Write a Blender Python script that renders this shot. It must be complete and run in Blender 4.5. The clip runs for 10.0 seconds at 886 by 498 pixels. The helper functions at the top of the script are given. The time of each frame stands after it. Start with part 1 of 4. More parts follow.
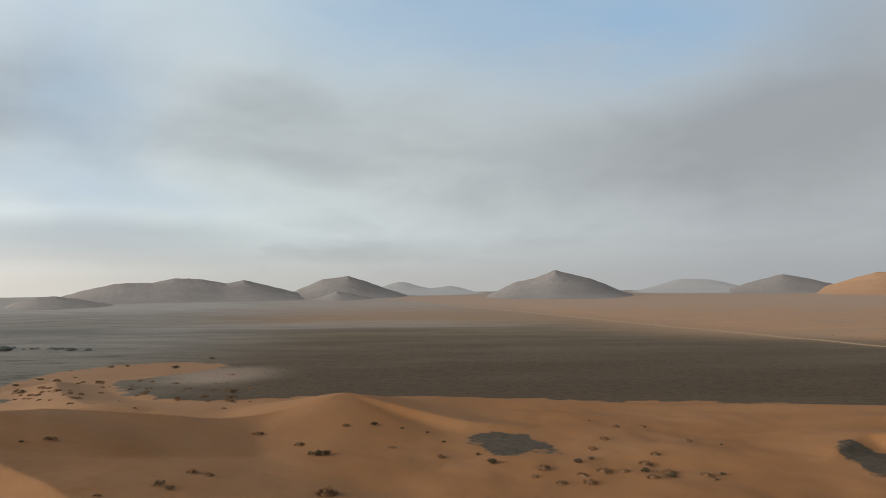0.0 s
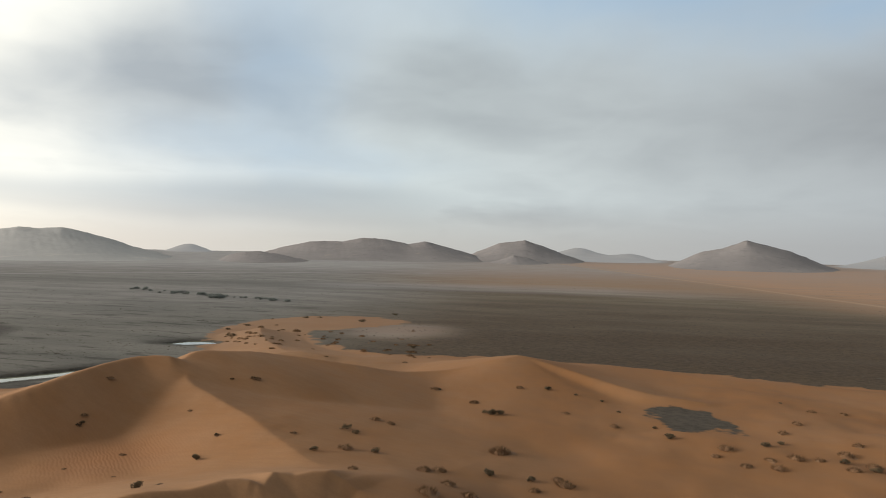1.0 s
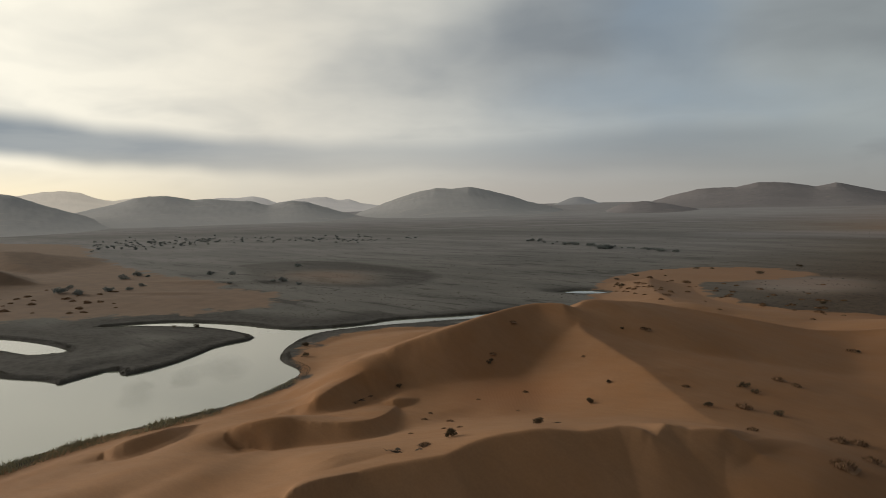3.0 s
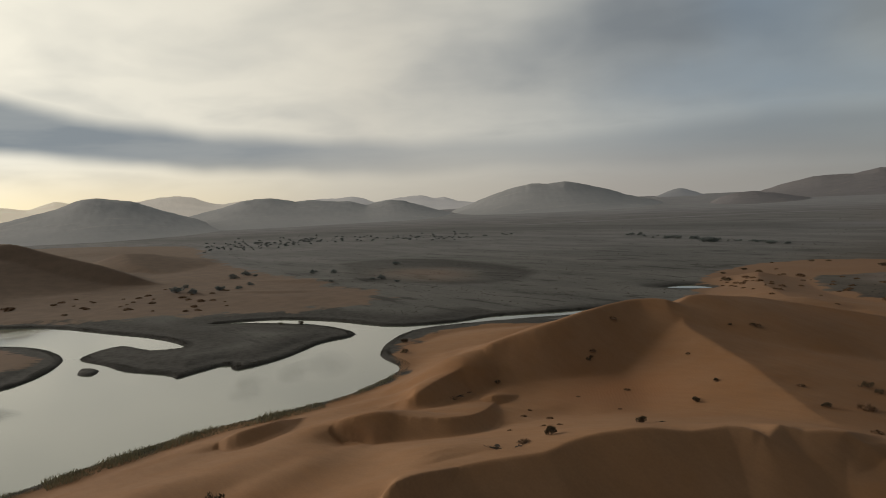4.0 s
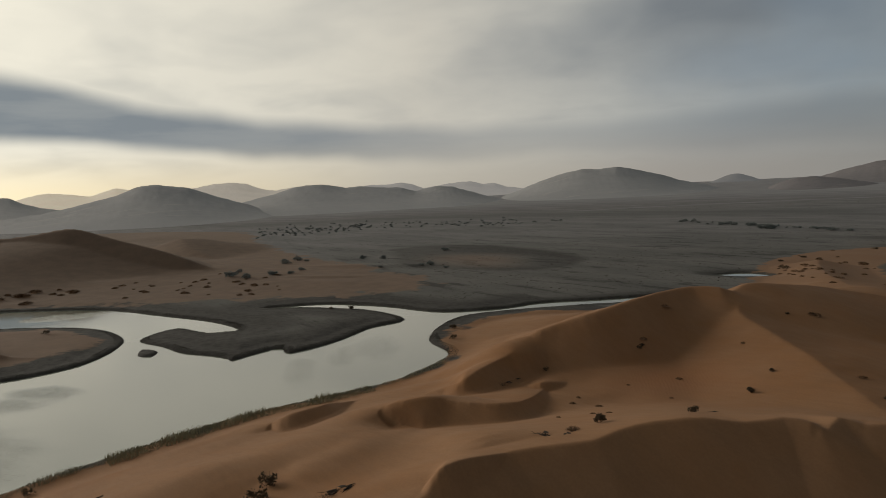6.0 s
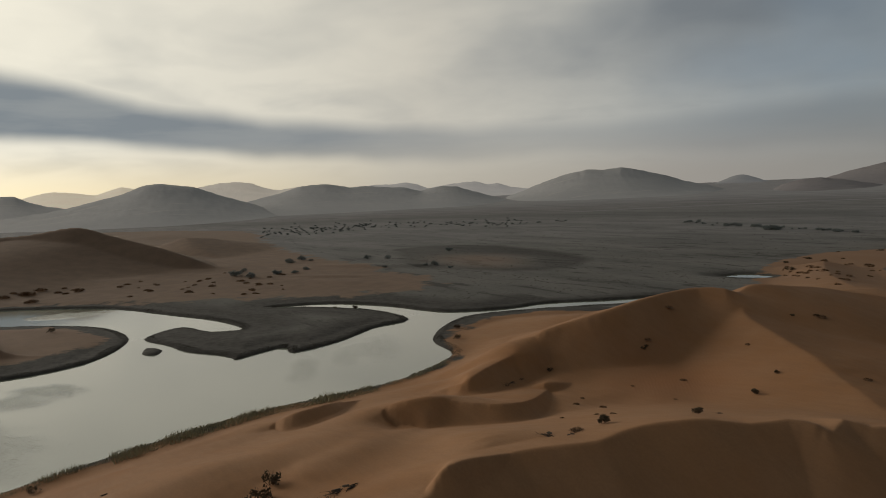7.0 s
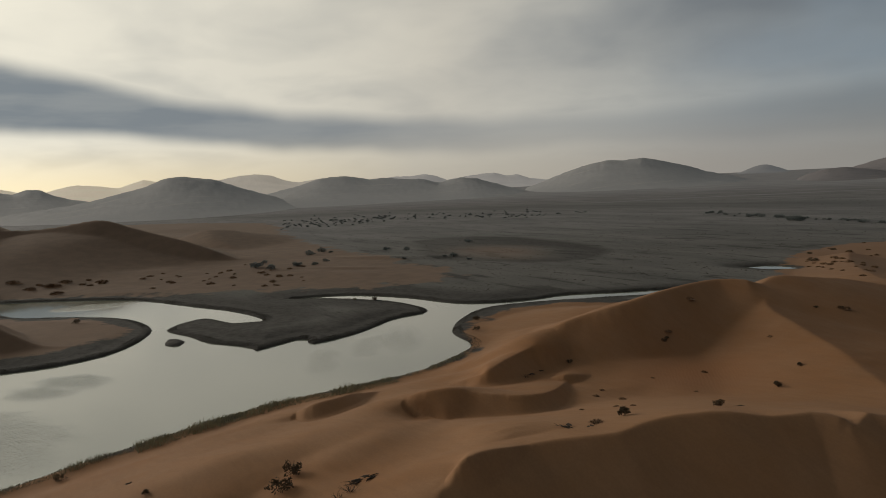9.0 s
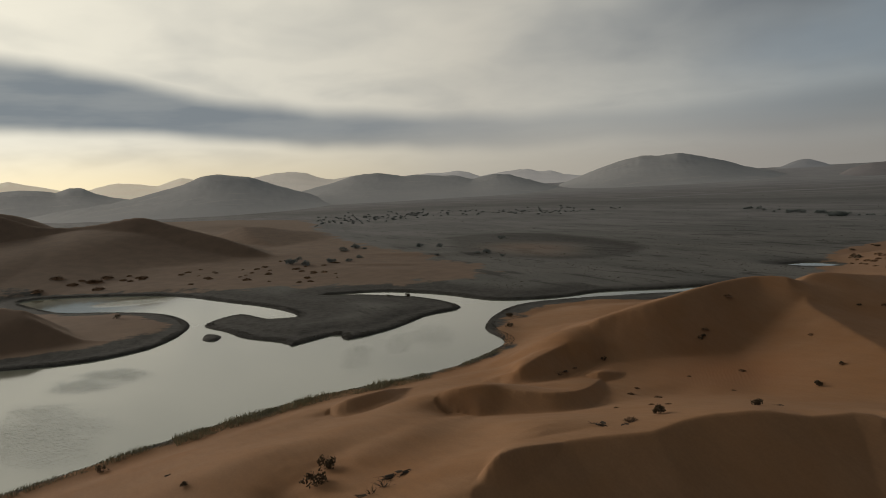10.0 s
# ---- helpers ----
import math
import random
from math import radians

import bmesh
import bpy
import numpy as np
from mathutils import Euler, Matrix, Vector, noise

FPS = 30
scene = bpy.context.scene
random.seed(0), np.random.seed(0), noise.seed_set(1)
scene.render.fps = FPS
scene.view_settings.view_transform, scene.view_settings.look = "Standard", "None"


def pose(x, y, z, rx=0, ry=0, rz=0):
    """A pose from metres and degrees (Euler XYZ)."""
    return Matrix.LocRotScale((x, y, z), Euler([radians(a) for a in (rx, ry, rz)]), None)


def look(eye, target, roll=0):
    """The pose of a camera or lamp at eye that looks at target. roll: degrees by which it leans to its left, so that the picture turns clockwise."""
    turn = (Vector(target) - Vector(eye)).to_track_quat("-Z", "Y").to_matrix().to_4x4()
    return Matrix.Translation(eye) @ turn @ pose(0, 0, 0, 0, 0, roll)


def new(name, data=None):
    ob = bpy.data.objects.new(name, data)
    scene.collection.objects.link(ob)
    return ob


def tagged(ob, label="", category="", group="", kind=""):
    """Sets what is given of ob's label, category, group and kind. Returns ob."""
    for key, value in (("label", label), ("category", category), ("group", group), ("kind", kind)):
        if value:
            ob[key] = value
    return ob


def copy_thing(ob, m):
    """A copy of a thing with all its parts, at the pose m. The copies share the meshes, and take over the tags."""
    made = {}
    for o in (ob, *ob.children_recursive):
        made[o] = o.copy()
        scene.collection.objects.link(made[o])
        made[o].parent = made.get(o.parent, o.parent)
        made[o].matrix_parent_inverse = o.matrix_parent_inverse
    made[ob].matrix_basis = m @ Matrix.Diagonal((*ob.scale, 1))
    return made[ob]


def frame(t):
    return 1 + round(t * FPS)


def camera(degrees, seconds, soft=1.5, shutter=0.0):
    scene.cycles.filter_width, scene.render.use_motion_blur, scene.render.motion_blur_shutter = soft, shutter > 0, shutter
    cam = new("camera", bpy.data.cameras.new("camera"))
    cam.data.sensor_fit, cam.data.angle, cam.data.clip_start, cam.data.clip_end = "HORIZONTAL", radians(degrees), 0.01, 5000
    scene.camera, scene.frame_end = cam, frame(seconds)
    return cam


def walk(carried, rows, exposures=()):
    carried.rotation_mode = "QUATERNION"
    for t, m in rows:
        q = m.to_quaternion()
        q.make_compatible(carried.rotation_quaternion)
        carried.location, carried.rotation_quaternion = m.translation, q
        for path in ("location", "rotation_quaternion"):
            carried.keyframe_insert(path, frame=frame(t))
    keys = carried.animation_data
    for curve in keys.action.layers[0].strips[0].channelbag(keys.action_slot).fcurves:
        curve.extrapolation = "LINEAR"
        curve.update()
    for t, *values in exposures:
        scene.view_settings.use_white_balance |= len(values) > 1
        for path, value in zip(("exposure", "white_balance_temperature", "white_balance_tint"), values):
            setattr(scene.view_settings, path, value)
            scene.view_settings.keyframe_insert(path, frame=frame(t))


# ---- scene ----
cam = camera(63.67, 10.0, 0.75)
EYE = 40.0
# the drone hovers, drifting a little, and turns: seconds, x, y, yaw, pitch, roll
ROWS = [
    (0.0, 0.0, 0.0, 0.00, 2.99, -0.62),
    (0.5, -0.08, 0.08, 7.47, 1.82, 0.95),
    (1.0, -0.17, 0.25, 14.15, 0.06, 1.26),
    (1.5, -0.30, 0.48, 19.48, -1.15, 0.99),
    (2.0, -0.42, 0.66, 29.27, -1.86, 0.38),
    (2.5, -0.52, 0.80, 36.79, -3.15, -0.25),
    (3.0, -0.58, 0.88, 44.49, -3.92, -1.25),
    (4.5, -0.60, 0.85, 53.76, -4.00, -2.92),
    (5.0, -0.60, 0.84, 55.19, -4.45, -2.87),
    (5.5, -0.60, 0.84, 55.90, -4.81, -2.90),
    (7.0, -0.61, 0.83, 56.53, -4.84, -2.60),
    (7.5, -0.61, 0.83, 56.81, -4.95, -2.63),
    (8.0, -0.62, 0.84, 57.34, -5.12, -2.63),
    (8.5, -0.62, 0.85, 57.57, -5.29, -2.79),
    (9.0, -0.62, 0.86, 58.10, -5.44, -2.85),
    (9.5, -0.62, 0.88, 59.09, -5.49, -2.94),
    (10.0, -0.63, 0.90, 60.78, -5.58, -3.13),
]


def aim(x, y, yaw, pitch, roll):
    return pose(x, y, EYE, 0, 0, yaw) @ pose(0, 0, 0, 90 + pitch, 0, 0) @ pose(0, 0, 0, 0, 0, roll)


walk(cam, [(t, aim(x, y, yaw, pitch, roll)) for t, x, y, yaw, pitch, roll in ROWS],
     exposures=[(0.0, 0.28), (1.0, 0.30), (1.5, 0.30), (2.0, 0.08), (2.5, -0.35), (3.0, -0.56), (4.5, -0.9), (7.0, -0.97), (10.0, -1.04)])

# ---- sky and sun ----
SUN_AZ, SUN_EL = 112.0, 14.5      # degrees to the left of +y, and up
GLOW_AZ = 103.0                   # brightest sky; the sun lamp stands aside so its reflection stays out of view


def heading(az, el=0.0):
    a, e = radians(az), radians(el)
    return Vector((-math.sin(a) * math.cos(e), math.cos(a) * math.cos(e), math.sin(e)))


class Nodes:
    """Short forms for building a node tree."""

    def __init__(self, tree):
        self.tree = tree
        tree.nodes.clear()

    def add(self, kind, **sets):
        n = self.tree.nodes.new(kind)
        for key, value in sets.items():
            setattr(n, key, value)
        return n

    def plug(self, socket, value):
        if isinstance(value, bpy.types.NodeSocket):
            self.tree.links.new(value, socket)
        elif value is not None:
            socket.default_value = value

    def math(self, op, a, b=None, c=None, clamp=False):
        n = self.add("ShaderNodeMath", operation=op, use_clamp=clamp)
        for s, v in zip(n.inputs, (a, b, c)):
            self.plug(s, v)
        return n.outputs[0]

    def mix(self, fac, a, b, blend="MIX"):
        n = self.add("ShaderNodeMix", data_type="RGBA", blend_type=blend)
        self.plug(n.inputs[0], fac)
        for s, v in ((n.inputs[6], a), (n.inputs[7], b)):
            self.plug(s, (*v, 1) if isinstance(v, tuple) and len(v) == 3 else v)
        return n.outputs[2]

    def noise(self, vec, scale, detail=4.0, rough=0.55, distort=0.0):
        n = self.add("ShaderNodeTexNoise")
        for key, v in (("Vector", vec), ("Scale", scale), ("Detail", detail), ("Roughness", rough), ("Distortion", distort)):
            self.plug(n.inputs[key], v)
        return n.outputs["Fac"]

    def span(self, x, a, b, lo=0.0, hi=1.0):
        n = self.add("ShaderNodeMapRange", interpolation_type="SMOOTHSTEP")
        for s, v in zip(n.inputs, (x, a, b, lo, hi)):
            self.plug(s, v)
        return n.outputs[0]

    def combine(self, x, y, z):
        n = self.add("ShaderNodeCombineXYZ")
        for s, v in zip(n.inputs, (x, y, z)):
            self.plug(s, v)
        return n.outputs[0]

    def attr(self, name):
        return self.add("ShaderNodeAttribute", attribute_name=name).outputs["Fac"]


world = bpy.data.worlds.new("sky")
scene.world = world
world.use_nodes = True
N = Nodes(world.node_tree)
way = N.add("ShaderNodeTexCoord").outputs["Generated"]
sep = N.add("ShaderNodeSeparateXYZ")
N.plug(sep.inputs[0], way)
dx, dy, dz = sep.outputs
az = N.math("MULTIPLY", N.math("ARCTAN2", N.math("MULTIPLY", dx, -1.0), dy), 57.2958)
el = N.math("MULTIPLY", N.math("ARCSINE", dz), 57.2958)
nishita = N.add("ShaderNodeTexSky", sky_type="NISHITA", sun_disc=False, sun_elevation=radians(SUN_EL),
                sun_rotation=radians(-SUN_AZ), air_density=1.0, dust_density=2.0, ozone_density=1.5)
clear = N.mix(1.0, nishita.outputs[0], (0.06, 0.06, 0.06), "MULTIPLY")
dot = N.add("ShaderNodeVectorMath", operation="DOT_PRODUCT")
N.plug(dot.inputs[0], way)
dot.inputs[1].default_value = heading(GLOW_AZ, 12.0)
near_sun = dot.outputs["Value"]
# clouds lie on a level sheet, so that they draw together towards the horizon
lift = N.math("ADD", N.math("MAXIMUM", dz, 0.0), 0.20)
sheet = N.combine(N.math("DIVIDE", dx, lift), N.math("DIVIDE", dy, lift), 0.0)
broken = N.noise(sheet, 1.5, 3.0, 0.5, 0.5)
wob_a = N.math("MULTIPLY_ADD", N.noise(way, 4.0, 3.0), 14.0, -7.0)
wob_e = N.math("MULTIPLY_ADD", N.noise(way, 9.0, 3.0), 2.4, -1.2)
waz, wel = N.math("ADD", az, wob_a), N.math("ADD", el, wob_e)


def puff(a, e, wide, high, tilt=0.0, sharp=1.2):
    """A soft patch of the sky about azimuth a and height e, in degrees."""
    u = N.math("SUBTRACT", waz, a)
    v = N.math("SUBTRACT", wel, e)
    if tilt:
        v = N.math("MULTIPLY_ADD", u, -tilt, v)
    u2 = N.math("POWER", N.math("DIVIDE", u, wide), 2.0)
    v2 = N.math("POWER", N.math("DIVIDE", v, high), 2.0)
    return N.math("EXPONENT", N.math("MULTIPLY", N.math("POWER", N.math("ADD", u2, v2), sharp), -1.0))


def total(items):
    out = None
    for strength, args in items:
        term = N.math("MULTIPLY", puff(*args), strength)
        out = term if out is None else N.math("ADD", out, term)
    return out


def ramp(fac, stops):
    n = N.add("ShaderNodeValToRGB")
    e = n.color_ramp.elements
    while len(e) < len(stops):
        e.new(0.5)
    for k, (at, col) in zip(e, stops):
        k.position, k.color = at, (*col, 1)
    N.plug(n.inputs[0], fac)
    return n.outputs[0]


# 0 well away from the sun, 1 beside it
glow = N.math("MULTIPLY_ADD", near_sun, 0.625, 0.375, clamp=True)
lit = ramp(glow, [(0.0, (0.36, 0.385, 0.40)), (0.42, (0.53, 0.585, 0.588)), (0.6, (0.61, 0.655, 0.66)), (0.82, (1.16, 1.10, 0.95)), (0.95, (1.52, 1.45, 1.24)), (1.0, (1.9, 1.8, 1.5))])
grey = ramp(glow, [(0.0, (0.278, 0.297, 0.312)), (0.45, (0.295, 0.328, 0.348)), (0.8, (0.40, 0.44, 0.475)), (1.0, (0.44, 0.50, 0.54))])
haze = ramp(glow, [(0.0, (0.31, 0.32, 0.33)), (0.42, (0.44, 0.43, 0.40)), (0.64, (0.64, 0.59, 0.52)), (0.825, (0.97, 0.89, 0.73)), (0.93, (1.55, 1.32, 0.88)), (0.985, (2.4, 2.02, 1.25))])
blue = N.mix(0.75, clear, (0.29, 0.46, 0.66))
# banks of thick cloud and gaps, over a broken sheet
dark = total([(0.9, (35, 13, 9, 5.0, -0.15)), (0.6, (14, 12.5, 12, 4.5)), (0.9, (-23, 10, 13, 4.5, 0.0, 1.4)), (0.45, (7, 2.6, 8, 0.9)),
              (0.35, (-5, 10, 9, 5)), (0.55, (-31, 15, 7, 5)), (0.35, (48, 10, 9, 3.0, -0.2))])


def by_azimuth(points):
    """A value that changes along the horizon, from a few (azimuth, value)."""
    lo, hi = min(v for _, v in points), max(v for _, v in points)
    first, last = points[0][0], points[-1][0]
    n = N.add("ShaderNodeValToRGB")
    n.color_ramp.interpolation = "CARDINAL"
    e = n.color_ramp.elements
    while len(e) < len(points):
        e.new(0.5)
    for k, (a, v) in zip(e, points):
        g = (v - lo) / (hi - lo)
        k.position, k.color = (a - first) / (last - first), (g, g, g, 1)
    N.plug(n.inputs[0], N.math("DIVIDE", N.math("SUBTRACT", az, first), last - first, clamp=True))
    return N.math("MULTIPLY_ADD", n.outputs[0], hi - lo, lo)


# the long bank of cloud over the far hills: its upper edge, its lower edge, how thick it is
fringe = N.math("MULTIPLY_ADD", N.noise(way, 8.0, 3.0, 0.5), 1.0, -0.5)
bel = N.math("ADD", el, fringe)
bank_top = by_azimuth([(10, 4.2), (25, 5.0), (36, 4.5), (45, 4.3), (55, 4.6), (64, 5.0), (72, 5.8), (80, 7.1), (86, 8.7), (93, 9.6), (110, 10.5)])
bank_low = by_azimuth([(10, 1.6), (25, 1.9), (36, 2.1), (45, 2.5), (55, 2.3), (64, 2.7), (72, 3.4), (80, 4.3), (86, 4.9), (93, 5.1), (110, 5.4)])
bank_mass = by_azimuth([(8, 0.0), (16, 0.35), (25, 0.62), (35, 0.55), (45, 0.42), (54, 0.6), (62, 0.85), (72, 0.97), (90, 1.0), (110, 1.0)])
rise = N.span(N.math("SUBTRACT", bel, bank_low), -0.9, 0.5)
fall = N.span(N.math("SUBTRACT", bank_top, bel), -1.2, 0.7)
bank = N.math("MULTIPLY", N.math("MULTIPLY", rise, fall), bank_mass)
streaks = N.noise(N.combine(dx, dy, N.math("MULTIPLY", dz, 7.0)), 5.0, 4.0, 0.55)
bank = N.math("MULTIPLY", bank, N.span(streaks, 0.3, 0.7, 0.90, 1.04))
wisp = N.noise(sheet, 4.5, 4.0, 0.55, 0.4)
dark = N.math("ADD", dark, N.span(broken, 0.4, 0.75, 0.0, 0.28), clamp=True)
dark = N.math("ADD", dark, N.math("MULTIPLY_ADD", wisp, 0.26, -0.13), clamp=True)
dark = N.math("MAXIMUM", dark, bank)
open_sky = total([(0.95, (-14, 20.5, 20, 5.2)), (0.5, (10, 21, 14, 4.5)), (0.4, (27, 17, 6, 8)), (0.25, (26.5, 12, 3, 6)), (0.3, (33, 8.0, 7, 1.8)), (0.25, (22, 6.5, 8, 1.5))])
open_sky = N.math("MULTIPLY", open_sky, N.span(broken, 0.3, 0.65, 1.0, 0.6), clamp=True)
cloud = N.mix(dark, lit, grey)
sky_col = N.mix(open_sky, cloud, blue)
low = N.span(el, 0.0, 4.5, 0.9, 0.0)
sky_col = N.mix(low, sky_col, haze)
# evening sky overhead and away from the sun, mostly unseen, dimmed to cut fill
shade = N.math("MULTIPLY", N.span(el, 20, 45, 1.0, 0.24), N.span(near_sun, -0.95, -0.65, 0.5, 1.0))
sky_col = N.mix(1.0, sky_col, N.combine(shade, shade, shade), "MULTIPLY")
sky_col = N.mix(N.span(el, -3.0, -0.5, 1.0, 0.0), sky_col, (0.25, 0.20, 0.16))
back = N.add("ShaderNodeBackground")
N.plug(back.inputs[0], sky_col)
back.inputs[1].default_value = 1.0
N.plug(N.add("ShaderNodeOutputWorld").inputs[0], back.outputs[0])

sun = new("sun", bpy.data.lights.new("sun", "SUN"))
sun.data.energy, sun.data.angle, sun.data.color = 2.5, radians(20), (1.0, 0.91, 0.79)
sun.matrix_world = look(heading(SUN_AZ, SUN_EL) * 100, (0, 0, 0))

# ---- materials ----


def material(name, build, rough=0.9, spec=0.2):
    m = bpy.data.materials.new(name)
    m.use_nodes = True
    n = Nodes(m.node_tree)
    b = n.add("ShaderNodeBsdfPrincipled")
    b.inputs["Roughness"].default_value = rough
    b.inputs["Specular IOR Level"].default_value = spec
    n.plug(n.add("ShaderNodeOutputMaterial").inputs[0], b.outputs[0])
    build(n, b)
    return m


def bump(n, b, height, strength, distance):
    k = n.add("ShaderNodeBump")
    k.inputs["Strength"].default_value, k.inputs["Distance"].default_value = strength, distance
    n.plug(k.inputs["Height"], height)
    n.plug(b.inputs["Normal"], k.outputs[0])


def here(n):
    return n.add("ShaderNodeNewGeometry").outputs["Position"]


def ground_nodes(n, b):
    p = here(n)
    edge = n.math("MULTIPLY_ADD", n.noise(p, 0.08, 6.0, 0.62), 24.0, -12.0)
    sandy = n.span(n.math("ADD", n.attr("sand"), edge), -1.5, 1.5)
    broad, mid, grain = n.noise(p, 0.012, 3.0), n.noise(p, 0.15, 4.0), n.noise(p, 3.0, 3.0)
    sand = n.mix(n.span(broad, 0.35, 0.65), (0.358, 0.182, 0.085), (0.410, 0.217, 0.104))
    sand = n.mix(n.span(n.noise(p, 0.022, 4.0, 0.5), 0.5, 0.68, 0.0, 0.7), sand, (0.373, 0.173, 0.068))
    sand = n.mix(n.span(mid, 0.3, 0.7, 0.0, 0.35), sand, (0.415, 0.251, 0.147))
    sand = n.mix(n.span(grain, 0.3, 0.7, 0.0, 0.25), sand, (0.286, 0.155, 0.086))
    wind = n.add("ShaderNodeMapping")
    n.plug(wind.inputs[0], p)
    wind.inputs["Rotation"].default_value, wind.inputs["Scale"].default_value = (0, 0, 0.6), (0.35, 1.6, 1.0)
    drift = n.noise(wind.outputs[0], 0.5, 5.0, 0.62)
    sand = n.mix(n.span(drift, 0.38, 0.68, 0.0, 0.25), sand, (0.28, 0.150, 0.076))
    sand = n.mix(n.math("MULTIPLY", n.attr("ripple"), 1.2), sand, (0.36, 0.155, 0.066))
    sand = n.mix(n.attr("red"), sand, n.mix(n.span(mid, 0.3, 0.7), (0.305, 0.143, 0.057), (0.272, 0.134, 0.059)))
    # duller sand colour, in place of cloud shade across the water
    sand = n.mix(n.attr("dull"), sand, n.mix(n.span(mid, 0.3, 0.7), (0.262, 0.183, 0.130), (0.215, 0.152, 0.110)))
    stretch = n.add("ShaderNodeMapping")
    n.plug(stretch.inputs[0], p)
    stretch.inputs["Scale"].default_value = (0.25, 1.0, 1.0)
    streak = n.noise(stretch.outputs[0], 0.035, 6.0, 0.6)
    scrub = n.noise(p, 0.5, 5.0, 0.7)
    pan = n.mix(n.span(streak, 0.35, 0.65), (0.145, 0.138, 0.124), (0.205, 0.193, 0.172))
    crust = n.noise(stretch.outputs[0], 0.11, 7.0, 0.68)
    pan = n.mix(n.span(crust, 0.53, 0.63, 0.0, 0.8), pan, (0.058, 0.054, 0.046))
    pan = n.mix(n.span(crust, 0.36, 0.30, 0.0, 0.5), pan, (0.21, 0.20, 0.18))
    pan = n.mix(n.span(scrub, 0.52, 0.72, 0.0, 0.6), pan, (0.065, 0.062, 0.05))
    speck = n.noise(p, 1.7, 3.0, 0.7)
    pan = n.mix(n.span(speck, 0.55, 0.7, 0.0, 0.55), pan, (0.06, 0.057, 0.048))
    pan = n.mix(n.math("MULTIPLY", n.attr("brown"), 0.85), pan, n.mix(n.span(streak, 0.35, 0.65), (0.140, 0.108, 0.074), (0.210, 0.163, 0.113)))
    pan = n.mix(n.math("MULTIPLY", n.attr("brown"), n.span(scrub, 0.55, 0.72, 0.0, 0.6)), pan, (0.07, 0.055, 0.040))
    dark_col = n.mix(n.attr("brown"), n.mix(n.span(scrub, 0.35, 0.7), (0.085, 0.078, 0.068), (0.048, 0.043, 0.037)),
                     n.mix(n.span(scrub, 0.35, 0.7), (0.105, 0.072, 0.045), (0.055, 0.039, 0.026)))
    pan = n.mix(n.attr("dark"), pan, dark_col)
    rust = n.mix(n.span(streak, 0.35, 0.65), (0.46, 0.275, 0.17), (0.38, 0.255, 0.18))
    pan = n.mix(n.attr("rust"), pan, rust)
    # pale ground, and the haze over the far plain painted in the same tone
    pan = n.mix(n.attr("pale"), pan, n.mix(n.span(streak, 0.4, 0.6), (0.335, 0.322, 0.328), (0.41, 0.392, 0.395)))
    pan = n.mix(n.attr("track"), pan, (0.46, 0.32, 0.215))
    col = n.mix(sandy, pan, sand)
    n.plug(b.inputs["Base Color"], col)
    wave = n.add("ShaderNodeTexWave", wave_type="BANDS", bands_direction="DIAGONAL")
    n.plug(wave.inputs["Vector"], p)
    for key, v in (("Scale", 0.75), ("Distortion", 7.0), ("Detail", 2.0), ("Detail Scale", 0.6)):
        wave.inputs[key].default_value = v
    rip = n.math("MULTIPLY", wave.outputs["Fac"], n.attr("ripple"))
    rough_h = n.math("MULTIPLY", scrub, 2.0)
    h = n.mix(sandy, rough_h, n.math("ADD", n.math("MULTIPLY_ADD", grain, 0.25, rip), n.math("MULTIPLY", drift, 0.5)))
    bump(n, b, h, 0.35, 0.10)


def flat_colours(a, c, scale, dark=None, streak=None):
    def build(n, b):
        p = here(n)
        col = n.mix(n.span(n.noise(p, scale, 5.0, 0.6), 0.3, 0.7), a, c)
        if dark:
            col = n.mix(n.span(n.noise(p, scale * 6, 4.0), 0.55, 0.75, 0.0, 0.7), col, dark)
        if streak:
            lean = n.add("ShaderNodeMapping")
            n.plug(lean.inputs[0], p)
            lean.inputs["Rotation"].default_value = (0.5, 0.3, 0.6)
            lean.inputs["Scale"].default_value = (1.0, 0.22, 0.22)
            col = n.mix(n.span(n.noise(lean.outputs[0], 0.03, 4.0, 0.6), 0.58, 0.72, 0.0, 0.8), col, streak)
        n.plug(b.inputs["Base Color"], col)
        bump(n, b, n.noise(p, scale * 5, 5.0), 0.15, 0.05 / scale)
    return build


